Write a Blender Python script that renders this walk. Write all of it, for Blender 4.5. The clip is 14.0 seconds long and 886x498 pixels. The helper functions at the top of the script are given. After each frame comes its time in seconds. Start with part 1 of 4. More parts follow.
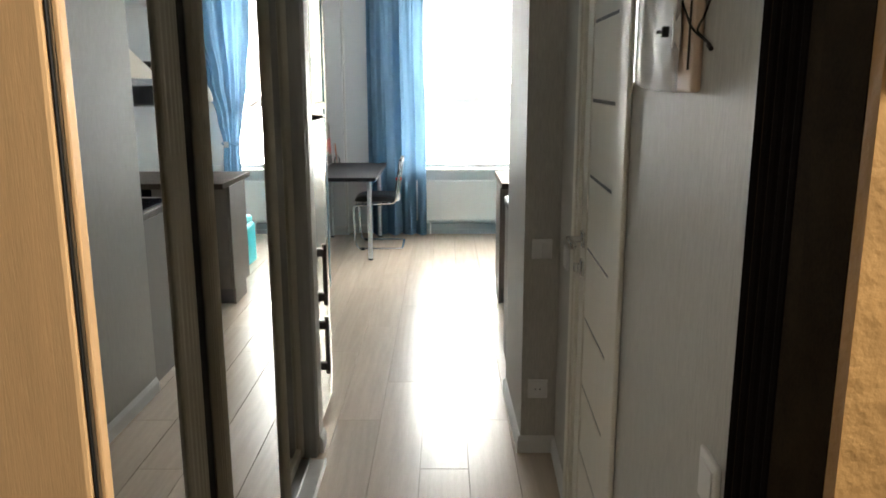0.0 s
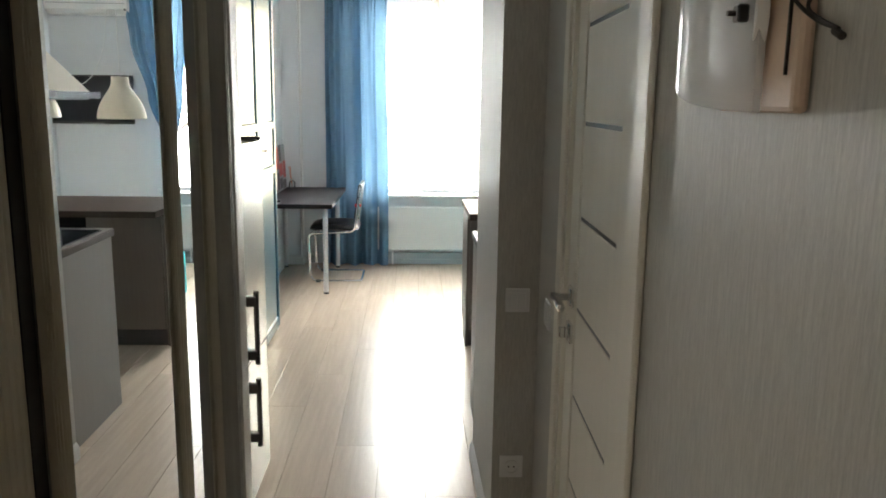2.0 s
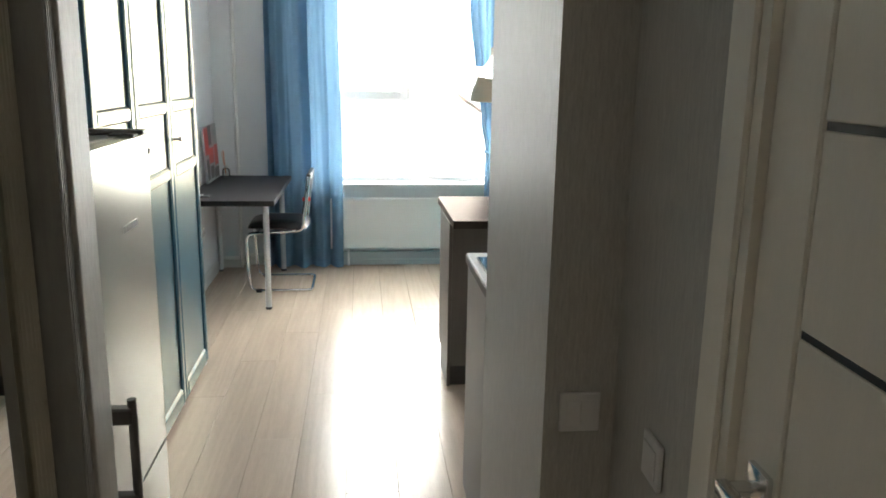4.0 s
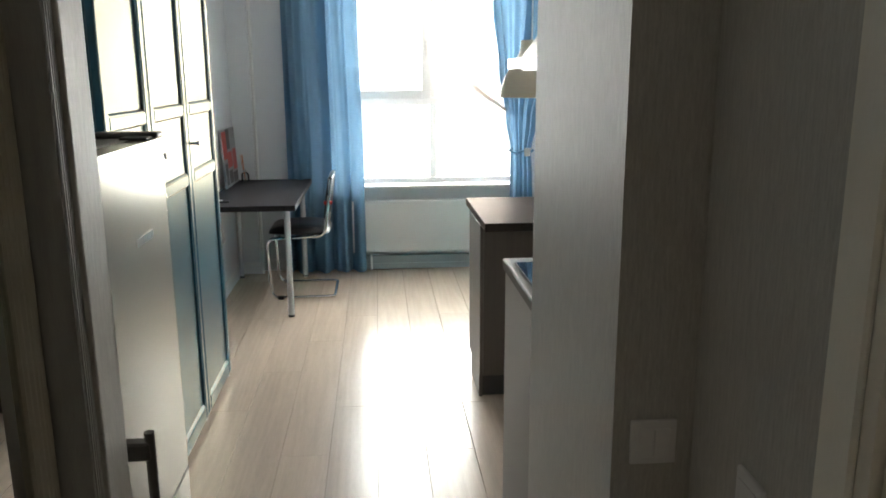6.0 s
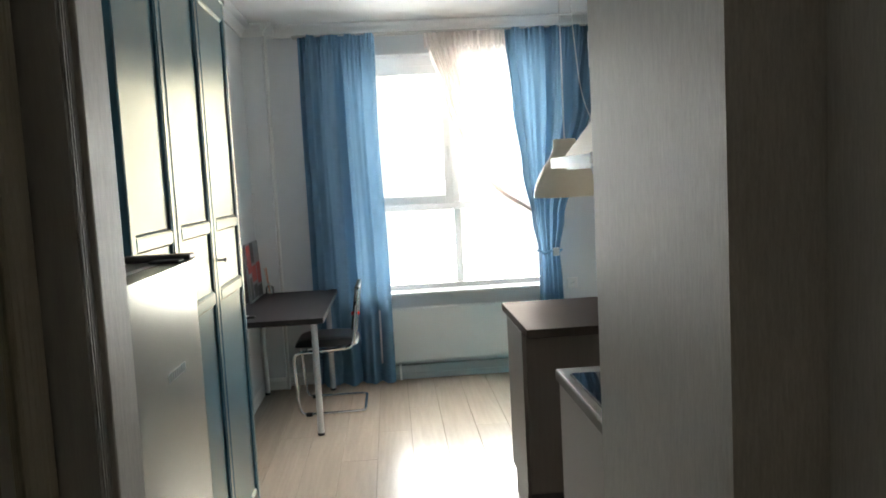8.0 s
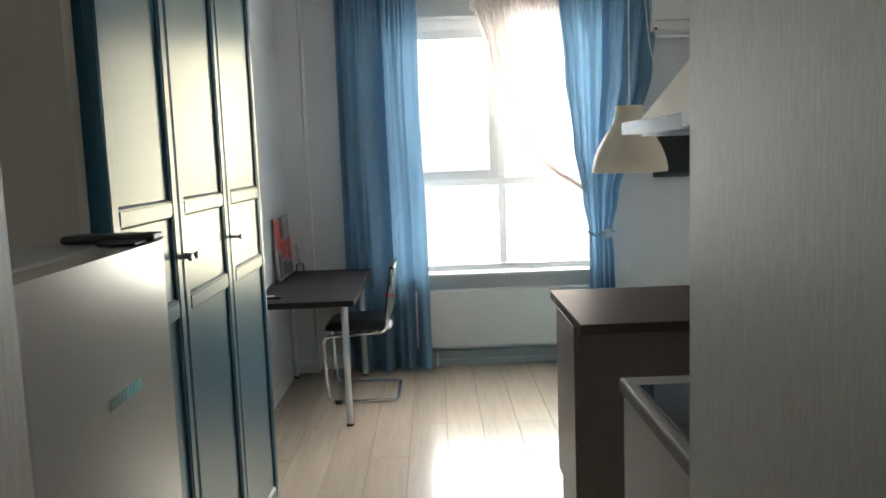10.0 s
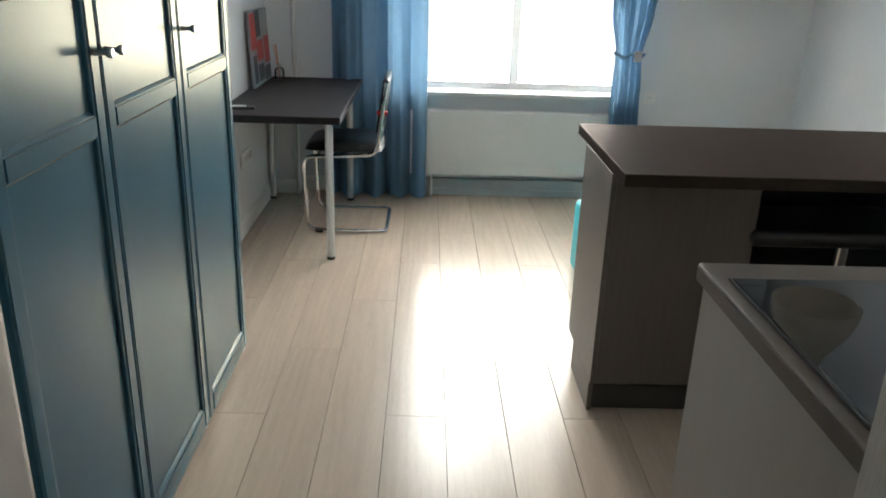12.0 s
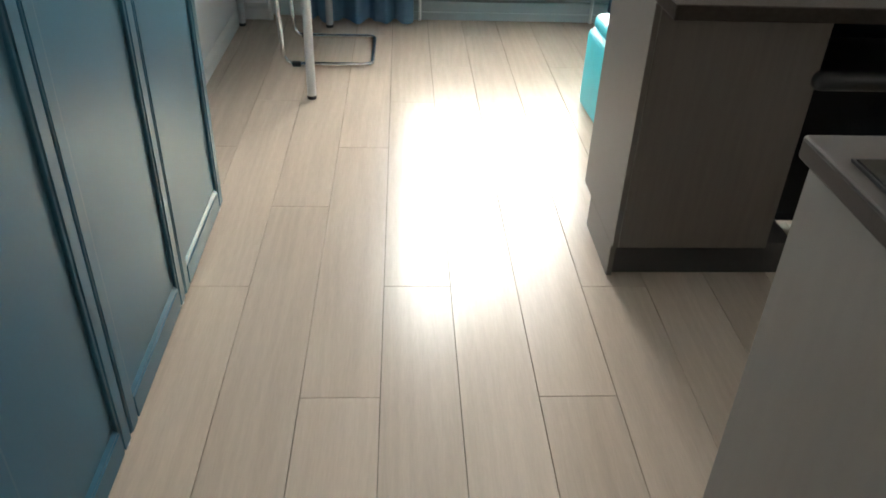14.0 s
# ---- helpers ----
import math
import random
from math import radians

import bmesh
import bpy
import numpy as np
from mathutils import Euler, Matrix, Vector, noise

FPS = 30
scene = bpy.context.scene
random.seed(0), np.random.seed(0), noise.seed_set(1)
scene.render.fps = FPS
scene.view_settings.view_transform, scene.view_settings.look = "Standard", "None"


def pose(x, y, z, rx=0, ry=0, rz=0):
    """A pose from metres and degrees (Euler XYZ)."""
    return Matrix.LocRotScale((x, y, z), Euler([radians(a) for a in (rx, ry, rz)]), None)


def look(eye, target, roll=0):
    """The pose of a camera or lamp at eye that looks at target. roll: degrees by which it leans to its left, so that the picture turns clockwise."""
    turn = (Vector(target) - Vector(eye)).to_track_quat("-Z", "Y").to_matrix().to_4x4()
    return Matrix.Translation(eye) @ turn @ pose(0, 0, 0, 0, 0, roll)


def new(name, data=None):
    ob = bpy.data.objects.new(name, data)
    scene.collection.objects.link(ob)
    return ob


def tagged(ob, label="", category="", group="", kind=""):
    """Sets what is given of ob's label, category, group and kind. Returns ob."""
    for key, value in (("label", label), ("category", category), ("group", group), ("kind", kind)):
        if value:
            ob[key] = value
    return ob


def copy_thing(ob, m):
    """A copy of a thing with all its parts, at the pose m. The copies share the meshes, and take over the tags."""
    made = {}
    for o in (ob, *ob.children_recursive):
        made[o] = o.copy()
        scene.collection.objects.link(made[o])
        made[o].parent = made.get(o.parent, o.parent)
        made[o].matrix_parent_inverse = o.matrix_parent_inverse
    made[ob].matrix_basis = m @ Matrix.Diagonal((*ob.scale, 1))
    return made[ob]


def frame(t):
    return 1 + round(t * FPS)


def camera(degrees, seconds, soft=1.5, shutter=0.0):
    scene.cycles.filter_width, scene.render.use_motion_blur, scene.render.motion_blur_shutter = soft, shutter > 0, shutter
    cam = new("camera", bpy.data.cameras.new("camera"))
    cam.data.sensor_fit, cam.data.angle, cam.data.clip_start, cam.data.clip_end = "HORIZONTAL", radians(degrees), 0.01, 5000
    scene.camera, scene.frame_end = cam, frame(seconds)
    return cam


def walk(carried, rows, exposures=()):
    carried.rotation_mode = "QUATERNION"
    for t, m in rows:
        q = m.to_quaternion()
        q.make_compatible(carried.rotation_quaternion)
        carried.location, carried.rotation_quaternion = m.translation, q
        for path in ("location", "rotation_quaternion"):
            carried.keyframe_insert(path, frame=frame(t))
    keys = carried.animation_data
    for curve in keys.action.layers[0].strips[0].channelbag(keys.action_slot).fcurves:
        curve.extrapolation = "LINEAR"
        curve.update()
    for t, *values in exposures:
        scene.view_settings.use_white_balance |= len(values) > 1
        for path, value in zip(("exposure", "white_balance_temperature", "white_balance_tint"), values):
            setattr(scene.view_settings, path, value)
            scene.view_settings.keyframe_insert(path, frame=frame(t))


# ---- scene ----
cam = camera(59.2, 14.0, soft=1.8)
PATH = [
    (0, (0.135, 2.523, 1.555), (0.131, 4.478, 1.131), -0.1),
    (0.5, (0.127, 2.511, 1.594), (0.143, 4.498, 1.368), -0.5),
    (1, (0.125, 2.527, 1.59), (0.183, 4.514, 1.366), -0.5),
    (1.5, (0.124, 2.69, 1.557), (0.217, 4.665, 1.253), 0.3),
    (2, (0.17, 3.06, 1.54), (0.251, 5.023, 1.17), 0.8),
    (2.2, (0.191, 3.212, 1.538), (0.261, 5.172, 1.146), 0.9),
    (2.5, (0.168, 3.402, 1.511), (0.264, 5.355, 1.091), 0.8),
    (3, (0.124, 3.765, 1.554), (0.32, 5.709, 1.127), 0.5),
    (3.2, (0.113, 3.877, 1.56), (0.335, 5.822, 1.148), 0.6),
    (5.3, (0.096, 4.374, 1.499), (0.257, 6.305, 1.005), 1.3),
    (5.5, (0.097, 4.377, 1.501), (0.257, 6.309, 1.011), 1.0),
    (6, (0.059, 4.37, 1.519), (0.22, 6.315, 1.081), -0.3),
    (6.5, (0.027, 4.37, 1.549), (0.216, 6.332, 1.21), -1.4),
    (7, (0.001, 4.396, 1.553), (0.198, 6.37, 1.301), -1.8),
    (7.2, (-0.012, 4.425, 1.545), (0.154, 6.407, 1.332), -2.5),
    (9.3, (0.007, 4.76, 1.514), (0.106, 6.751, 1.345), -3.2),
    (9.5, (0.017, 4.803, 1.519), (0.085, 6.791, 1.318), -2.7),
    (10, (0.008, 4.944, 1.497), (0.026, 6.93, 1.263), -2.1),
    (10.5, (-0.037, 5.132, 1.495), (0.021, 7.116, 1.255), -2.6),
    (11, (-0.03, 5.293, 1.478), (0.067, 7.272, 1.209), -1.1),
    (11.5, (-0.01, 5.42, 1.465), (0.055, 7.375, 1.048), 0.3),
    (12, (-0.055, 5.543, 1.435), (-0.003, 7.418, 0.741), 1.9),
    (12.5, (-0.121, 5.684, 1.438), (-0.004, 7.494, 0.597), 1.6),
    (13, (-0.154, 5.772, 1.416), (0.014, 7.506, 0.433), 2.0),
    (13.5, (-0.138, 5.864, 1.369), (0.021, 7.486, 0.21), 3.0),
    (14, (-0.116, 5.907, 1.375), (-0.008, 7.577, 0.28), 2.2),
]
EXPOSURES = [(0.0, 0.68), (1.5, 0.74), (3.0, 0.62), (5.5, 0.15), (7.0, -0.05), (9.5, -0.29), (11.0, -0.28), (12.0, -0.05), (12.5, 0.15), (14.0, 0.3)]
walk(cam, [(t, look(eye, target, roll)) for t, eye, target, roll in PATH], EXPOSURES)


# ---- light ----
world = bpy.data.worlds.new("world")
scene.world = world
world.use_nodes = True
wn = world.node_tree.nodes
sky = wn.new("ShaderNodeTexSky")
sky.sky_type = "NISHITA"
sky.sun_disc = False
sky.sun_elevation = radians(42)
sky.sun_rotation = radians(150)
wn["Background"].inputs["Strength"].default_value = 0.15
world.node_tree.links.new(sky.outputs["Color"], wn["Background"].inputs["Color"])

sun = new("sun", bpy.data.lights.new("sun", "SUN"))
sun.data.energy = 5.0
sun.data.angle = radians(0.5)
sun.data.color = (1.0, 0.95, 0.88)
sun.matrix_world = look((0, 0, 0), (-0.55, 0.95, -1.0))


def area_lamp(name, m, w, h, power, color):
    d = bpy.data.lights.new(name, "AREA")
    d.shape = "RECTANGLE"
    d.size, d.size_y, d.energy, d.color = w, h, power, color
    ob = new(name, d)
    ob.matrix_world = m
    return ob


window_light = area_lamp("window_light", look((0.5, 10.86, 1.58), (0.5, 9.0, 1.58)), 1.9, 2.0, 330, (1.0, 0.98, 0.935))
hall_light = area_lamp("stairwell_light", look((1.34, 2.62, 2.45), (0.2, 2.95, 1.0)), 0.25, 0.25, 28, (1.0, 0.90, 0.74))


# ---- materials ----
def rgb(c, k=1.0):
    return (min(c[0] * k, 1), min(c[1] * k, 1), min(c[2] * k, 1), 1)


def mat(name, base, rough=0.5, metal=0.0, var=0.06, scale=6.0, fine=120.0, bump=0.05, stretch=(1, 1, 1), coat=0.0, spec=0.5, rvar=0.05, dist=0.002, per_object=0.0, trans=0.0, tint=(1, 1, 1), finemix=0.4):
    m = bpy.data.materials.new(name)
    m.use_nodes = True
    nt = m.node_tree
    n, l = nt.nodes, nt.links
    p = n["Principled BSDF"]
    tc = n.new("ShaderNodeTexCoord")
    mp = n.new("ShaderNodeMapping")
    mp.inputs["Scale"].default_value = stretch
    l.new(tc.outputs["Object"], mp.inputs["Vector"])
    big = n.new("ShaderNodeTexNoise")
    big.inputs["Scale"].default_value = scale
    big.inputs["Detail"].default_value = 5
    small = n.new("ShaderNodeTexNoise")
    small.inputs["Scale"].default_value = fine
    small.inputs["Detail"].default_value = 4
    vec = mp.outputs["Vector"]
    if per_object:
        info = n.new("ShaderNodeObjectInfo")
        add = n.new("ShaderNodeVectorMath")
        add.operation = "MULTIPLY_ADD"
        l.new(info.outputs["Random"], add.inputs[0])
        add.inputs[1].default_value = (37.0, 53.0, 71.0)
        l.new(vec, add.inputs[2])
        vec = add.outputs[0]
    l.new(vec, big.inputs["Vector"])
    l.new(vec, small.inputs["Vector"])
    mixn = n.new("ShaderNodeMix")
    mixn.data_type = "FLOAT"
    mixn.inputs[0].default_value = finemix
    l.new(big.outputs["Fac"], mixn.inputs[2])
    l.new(small.outputs["Fac"], mixn.inputs[3])
    ramp = n.new("ShaderNodeMapRange")
    ramp.inputs[1].default_value, ramp.inputs[2].default_value = 0.3, 0.7
    l.new(mixn.outputs[0], ramp.inputs[0])
    col = n.new("ShaderNodeMix")
    col.data_type = "RGBA"
    col.inputs[6].default_value = rgb(base, 1 - var)
    col.inputs[7].default_value = rgb(base, 1 + var)
    l.new(ramp.outputs[0], col.inputs[0])
    out = col.outputs[2]
    if per_object:
        hsv = n.new("ShaderNodeHueSaturation")
        mr = n.new("ShaderNodeMapRange")
        mr.inputs[3].default_value, mr.inputs[4].default_value = 1 - per_object, 1 + per_object
        l.new(info.outputs["Random"], mr.inputs[0])
        l.new(mr.outputs[0], hsv.inputs["Value"])
        l.new(out, hsv.inputs["Color"])
        out = hsv.outputs["Color"]
    l.new(out, p.inputs["Base Color"])
    rr = n.new("ShaderNodeMapRange")
    rr.inputs[3].default_value, rr.inputs[4].default_value = max(rough - rvar, 0), min(rough + rvar, 1)
    l.new(big.outputs["Fac"], rr.inputs[0])
    l.new(rr.outputs[0], p.inputs["Roughness"])
    p.inputs["Metallic"].default_value = metal
    p.inputs["Specular IOR Level"].default_value = spec
    p.inputs["Coat Weight"].default_value = coat
    p.inputs["Specular Tint"].default_value = rgb(tint)
    p.inputs["Coat Roughness"].default_value = 0.12
    p.inputs["Transmission Weight"].default_value = trans
    if bump:
        b = n.new("ShaderNodeBump")
        b.inputs["Strength"].default_value = bump
        b.inputs["Distance"].default_value = dist
        l.new(small.outputs["Fac"], b.inputs["Height"])
        l.new(b.outputs["Normal"], p.inputs["Normal"])
    return m


M_PLANK = mat("laminate_plank", (0.57, 0.47, 0.375), 0.24, var=0.085, scale=4, fine=38, bump=0.08, finemix=0.45, stretch=(6, 0.5, 1), per_object=0.05, rvar=0.06, dist=0.0005, spec=0.62)


def figure(m, amount):
    """Wavy growth lines along a plank, laid over the plain grain."""
    nt = m.node_tree
    p = nt.nodes["Principled BSDF"]
    src = p.inputs["Base Color"].links[0].from_socket
    tc = nt.nodes.new("ShaderNodeTexCoord")
    info = nt.nodes.new("ShaderNodeObjectInfo")
    mp = nt.nodes.new("ShaderNodeVectorMath")
    mp.operation = "MULTIPLY"
    mp.inputs[1].default_value = (9.0, 0.8, 1.0)
    ad = nt.nodes.new("ShaderNodeVectorMath")
    ad.operation = "MULTIPLY_ADD"
    ad.inputs[1].default_value = (31.0, 17.0, 5.0)
    nt.links.new(tc.outputs["Object"], mp.inputs[0])
    nt.links.new(info.outputs["Random"], ad.inputs[0])
    nt.links.new(mp.outputs[0], ad.inputs[2])
    wv = nt.nodes.new("ShaderNodeTexWave")
    wv.inputs["Scale"].default_value = 0.8
    wv.inputs["Distortion"].default_value = 22.0
    wv.inputs["Detail"].default_value = 4.0
    wv.inputs["Detail Scale"].default_value = 0.7
    nt.links.new(ad.outputs[0], wv.inputs["Vector"])
    mr = nt.nodes.new("ShaderNodeMapRange")
    mr.inputs[3].default_value, mr.inputs[4].default_value = 1 - amount, 1 + amount * 0.5
    nt.links.new(wv.outputs["Fac"], mr.inputs[0])
    hsv = nt.nodes.new("ShaderNodeHueSaturation")
    nt.links.new(mr.outputs[0], hsv.inputs["Value"])
    nt.links.new(src, hsv.inputs["Color"])
    nt.links.new(hsv.outputs["Color"], p.inputs["Base Color"])


figure(M_PLANK, 0.03)
M_GAP = mat("plank_joint", (0.10, 0.08, 0.065), 0.7)
M_PAPER = mat("silver_wallpaper", (0.52, 0.51, 0.470), 0.50, var=0.22, scale=32, fine=190, bump=0.85, stretch=(7, 7, 0.6), spec=0.45, dist=0.0010, finemix=0.5)
M_WALL = mat("pale_blue_wall_paint", (0.735, 0.755, 0.775), 0.6, var=0.03, scale=3, fine=150, bump=0.12)
M_BEIGE = mat("beige_wallpaper", (0.50, 0.47, 0.41), 0.6, var=0.05, scale=8, fine=200, bump=0.2, stretch=(6, 6, 0.6))
M_CEIL = mat("white_ceiling_paint", (0.84, 0.84, 0.83), 0.7, var=0.015, scale=3, fine=160, bump=0.05)
M_TRIM = mat("white_trim", (0.78, 0.78, 0.77), 0.38, var=0.02, bump=0.02)
M_DOOR = mat("cream_door_film", (0.82, 0.79, 0.70), 0.42, var=0.04, scale=5, fine=90, bump=0.10, stretch=(5, 5, 0.6))
M_GLASSBAND = mat("dark_glass_inlay", (0.05, 0.055, 0.055), 0.3, var=0.05, bump=0, spec=0.18)
M_CHROME = mat("chrome", (0.72, 0.72, 0.72), 0.14, metal=1.0, var=0.02, bump=0)
M_SATIN = mat("satin_nickel", (0.55, 0.54, 0.52), 0.32, metal=1.0, var=0.04, bump=0.02)
M_STEEL = mat("brushed_steel", (0.32, 0.335, 0.36), 0.17, metal=1.0, var=0.06, scale=4, fine=300, bump=0.05, stretch=(1, 1, 20))
M_FRIDGE = mat("silver_fridge_enamel", (0.44, 0.435, 0.415), 0.25, metal=0.0, var=0.03, scale=3, fine=400, bump=0.04, rvar=0.03, spec=0.22)
M_DARKBAR = mat("dark_grey_bar", (0.085, 0.08, 0.075), 0.32, metal=0.4, var=0.05)
M_FRIDGESIDE = mat("grey_fridge_side", (0.30, 0.30, 0.29), 0.45, var=0.04)
M_TEAL = mat("dark_teal_furniture_paint", (0.030, 0.118, 0.185), 0.30, var=0.06, scale=4, fine=90, bump=0.03, spec=0.14, rvar=0.01, dist=0.0005, tint=(1.0, 0.89, 0.62))
M_PROFILE = mat("bronze_aluminium_profile", (0.44, 0.415, 0.34), 0.40, metal=0.3, var=0.08, fine=200, stretch=(8, 8, 0.5), bump=0.1)
M_POST = mat("grey_brown_wood_film", (0.32, 0.32, 0.30), 0.5, var=0.15, scale=8, fine=120, stretch=(9, 9, 0.5), bump=0.2)
M_BLACK = mat("black_plastic", (0.018, 0.018, 0.02), 0.4, var=0.1)
M_RUBBER = mat("black_seal", (0.012, 0.012, 0.012), 0.6)
M_MIRROR = mat("mirror_silver", (0.90, 0.92, 0.92), 0.0, metal=1.0, var=0.0, bump=0, rvar=0.0)
M_WOOD = mat("light_oak_film", (0.74, 0.49, 0.26), 0.42, var=0.10, scale=7, fine=90, bump=0.15, stretch=(9, 9, 0.5))
M_DARKSTEEL = mat("black_brown_powder_coat", (0.009, 0.007, 0.006), 0.9, var=0.3, scale=12, fine=260, bump=0.3, spec=0.02)
M_JAMBFACE = mat("brown_powder_coat", (0.026, 0.017, 0.009), 0.9, var=0.3, scale=14, fine=200, bump=0.15, spec=0.02)
M_STUCCO = mat("ochre_plaster", (0.46, 0.27, 0.10), 0.75, var=0.10, scale=9, fine=34, bump=0.8, dist=0.006, finemix=0.3)
M_TABLE = mat("black_brown_table_foil", (0.022, 0.020, 0.021), 0.45, spec=0.35, var=0.25, scale=8, fine=80, bump=0.08, stretch=(6, 0.6, 1))
M_TUBE = mat("silver_painted_steel", (0.60, 0.61, 0.62), 0.35, metal=0.6, var=0.03, bump=0.02)
M_LEATHER = mat("black_leatherette", (0.016, 0.016, 0.018), 0.34, var=0.2, scale=20, fine=280, bump=0.25)
M_RED = mat("red_cloth_band", (0.60, 0.03, 0.02), 0.6)
M_BARTOP = mat("dark_wood_worktop", (0.044, 0.036, 0.031), 0.38, spec=0.13, var=0.25, scale=6, fine=90, bump=0.12, stretch=(0.7, 8, 1))
M_TAUPE = mat("taupe_wood_front", (0.15, 0.132, 0.115), 0.45, var=0.12, scale=7, fine=110, bump=0.12, stretch=(9, 9, 0.6))
M_PLINTH = mat("dark_plinth", (0.07, 0.068, 0.065), 0.5, var=0.12)
M_GREYTOP = mat("grey_worktop", (0.085, 0.072, 0.062), 0.45, spec=0.25, var=0.12, scale=25, fine=240, bump=0.06)
M_CABSIDE = mat("light_grey_cabinet_side", (0.315, 0.297, 0.272), 0.5, var=0.06, fine=200, stretch=(6, 6, 0.8), bump=0.1)
M_HOB = mat("black_glass_ceramic", (0.012, 0.014, 0.018), 0.02, var=0.03, bump=0, spec=0.2, rvar=0.0)
M_BOWL = mat("white_ceramic", (0.75, 0.74, 0.71), 0.2, var=0.02, bump=0)
M_HOOD = mat("cream_hood_enamel", (0.68, 0.62, 0.50), 0.36, var=0.03, bump=0.02)
M_WHITE = mat("white_plastic", (0.80, 0.80, 0.79), 0.35, var=0.02, bump=0.01)
M_RADIATOR = mat("white_radiator_enamel", (0.78, 0.79, 0.79), 0.35, var=0.02, bump=0.02)
M_GREYTRIM = mat("grey_blue_paint", (0.42, 0.47, 0.49), 0.5, var=0.05)
M_TURQ = mat("turquoise_leatherette", (0.045, 0.52, 0.60), 0.45, var=0.08, scale=10, fine=220, bump=0.2)
M_SCREEN = mat("black_screen", (0.008, 0.010, 0.013), 0.2, var=0.05, bump=0, spec=0.3)
M_CLOCKBACK = mat("peach_painted_wood", (0.74, 0.58, 0.46), 0.5, var=0.05)
M_WIRE = mat("black_wire", (0.02, 0.015, 0.012), 0.5, var=0.1)
M_PICBLACK = mat("poster_black", (0.05, 0.055, 0.06), 0.45, var=0.5, scale=18)
M_PICRED = mat("poster_red", (0.50, 0.035, 0.025), 0.4, var=0.25, scale=16)
M_PICGREY = mat("poster_grey", (0.34, 0.36, 0.37), 0.45, var=0.3, scale=22)
M_REED = mat("orange_reed", (0.62, 0.22, 0.08), 0.6)
M_FACADEGLOW = mat("glowing_facade_plaster", (0.84, 0.83, 0.81), 0.8, var=0.05)
M_FARPANEGLOW = mat("glowing_far_pane", (0.62, 0.60, 0.57), 0.5, var=0.05)
M_GROUND = mat("outdoor_ground", (0.20, 0.21, 0.18), 0.9, var=0.2, scale=0.5, fine=8)
M_STAIRWALL = mat("drab_closing_wall", (0.30, 0.285, 0.26), 0.7, var=0.06)
M_STAIRFLOOR = mat("stairwell_tile", (0.22, 0.20, 0.18), 0.5, var=0.1)


def lacquer(m, color, ior=1.4):
    """Swap the plain dielectric gloss for a tinted, softer one."""
    nt = m.node_tree
    p = nt.nodes["Principled BSDF"]
    p.inputs["Specular IOR Level"].default_value = 0.0
    g = nt.nodes.new("ShaderNodeBsdfGlossy")
    g.inputs["Color"].default_value = (color[0], color[1], color[2], 1)
    f = nt.nodes.new("ShaderNodeFresnel")
    f.inputs["IOR"].default_value = ior
    mx = nt.nodes.new("ShaderNodeMixShader")
    if p.inputs["Roughness"].is_linked:
        nt.links.new(p.inputs["Roughness"].links[0].from_socket, g.inputs["Roughness"])
    else:
        g.inputs["Roughness"].default_value = p.inputs["Roughness"].default_value
    if p.inputs["Normal"].is_linked:
        nt.links.new(p.inputs["Normal"].links[0].from_socket, g.inputs["Normal"])
        nt.links.new(p.inputs["Normal"].links[0].from_socket, f.inputs["Normal"])
    nt.links.new(f.outputs[0], mx.inputs[0])
    nt.links.new(p.outputs[0], mx.inputs[1])
    nt.links.new(g.outputs[0], mx.inputs[2])
    nt.links.new(mx.outputs[0], nt.nodes["Material Output"].inputs["Surface"])


lacquer(M_TEAL, (0.62, 0.565, 0.44), 1.52)
lacquer(M_FRIDGE, (0.92, 0.88, 0.79), 1.48)
lacquer(M_BARTOP, (0.30, 0.26, 0.24), 1.27)
lacquer(M_HOB, (0.80, 0.84, 0.88), 1.5)
lacquer(M_TABLE, (0.33, 0.33, 0.34), 1.35)


def cloth(name, base, trans, rough=0.85, weave=900.0, alpha=1.0):
    m = mat(name, base, rough, var=0.05, scale=9, fine=weave, bump=0.12, spec=0.2)
    nt = m.node_tree
    p = nt.nodes["Principled BSDF"]
    out = nt.nodes["Material Output"]
    tr = nt.nodes.new("ShaderNodeBsdfTranslucent")
    tr.inputs["Color"].default_value = rgb(base)
    mx = nt.nodes.new("ShaderNodeMixShader")
    mx.inputs[0].default_value = trans
    nt.links.new(p.outputs[0], mx.inputs[1])
    nt.links.new(tr.outputs[0], mx.inputs[2])
    last = mx
    if alpha < 1:
        tp = nt.nodes.new("ShaderNodeBsdfTransparent")
        m2 = nt.nodes.new("ShaderNodeMixShader")
        m2.inputs[0].default_value = alpha
        nt.links.new(tp.outputs[0], m2.inputs[1])
        nt.links.new(mx.outputs[0], m2.inputs[2])
        last = m2
    nt.links.new(last.outputs[0], out.inputs["Surface"])
    return m


M_LAMP = cloth("cream_lamp_plastic", (0.86, 0.81, 0.70), 0.32, rough=0.34, weave=60.0)
M_WINFRAME = cloth("white_window_plastic", (0.86, 0.86, 0.86), 0.18, rough=0.3, weave=60.0)
M_CURTAIN = cloth("blue_curtain_cloth", (0.158, 0.278, 0.400), 0.22)
M_SHEER = cloth("cream_sheer_voile", (0.86, 0.81, 0.775), 0.45, alpha=0.66)
M_SHEERFOLD = cloth("gathered_cream_voile", (0.86, 0.80, 0.765), 0.34, alpha=0.9)


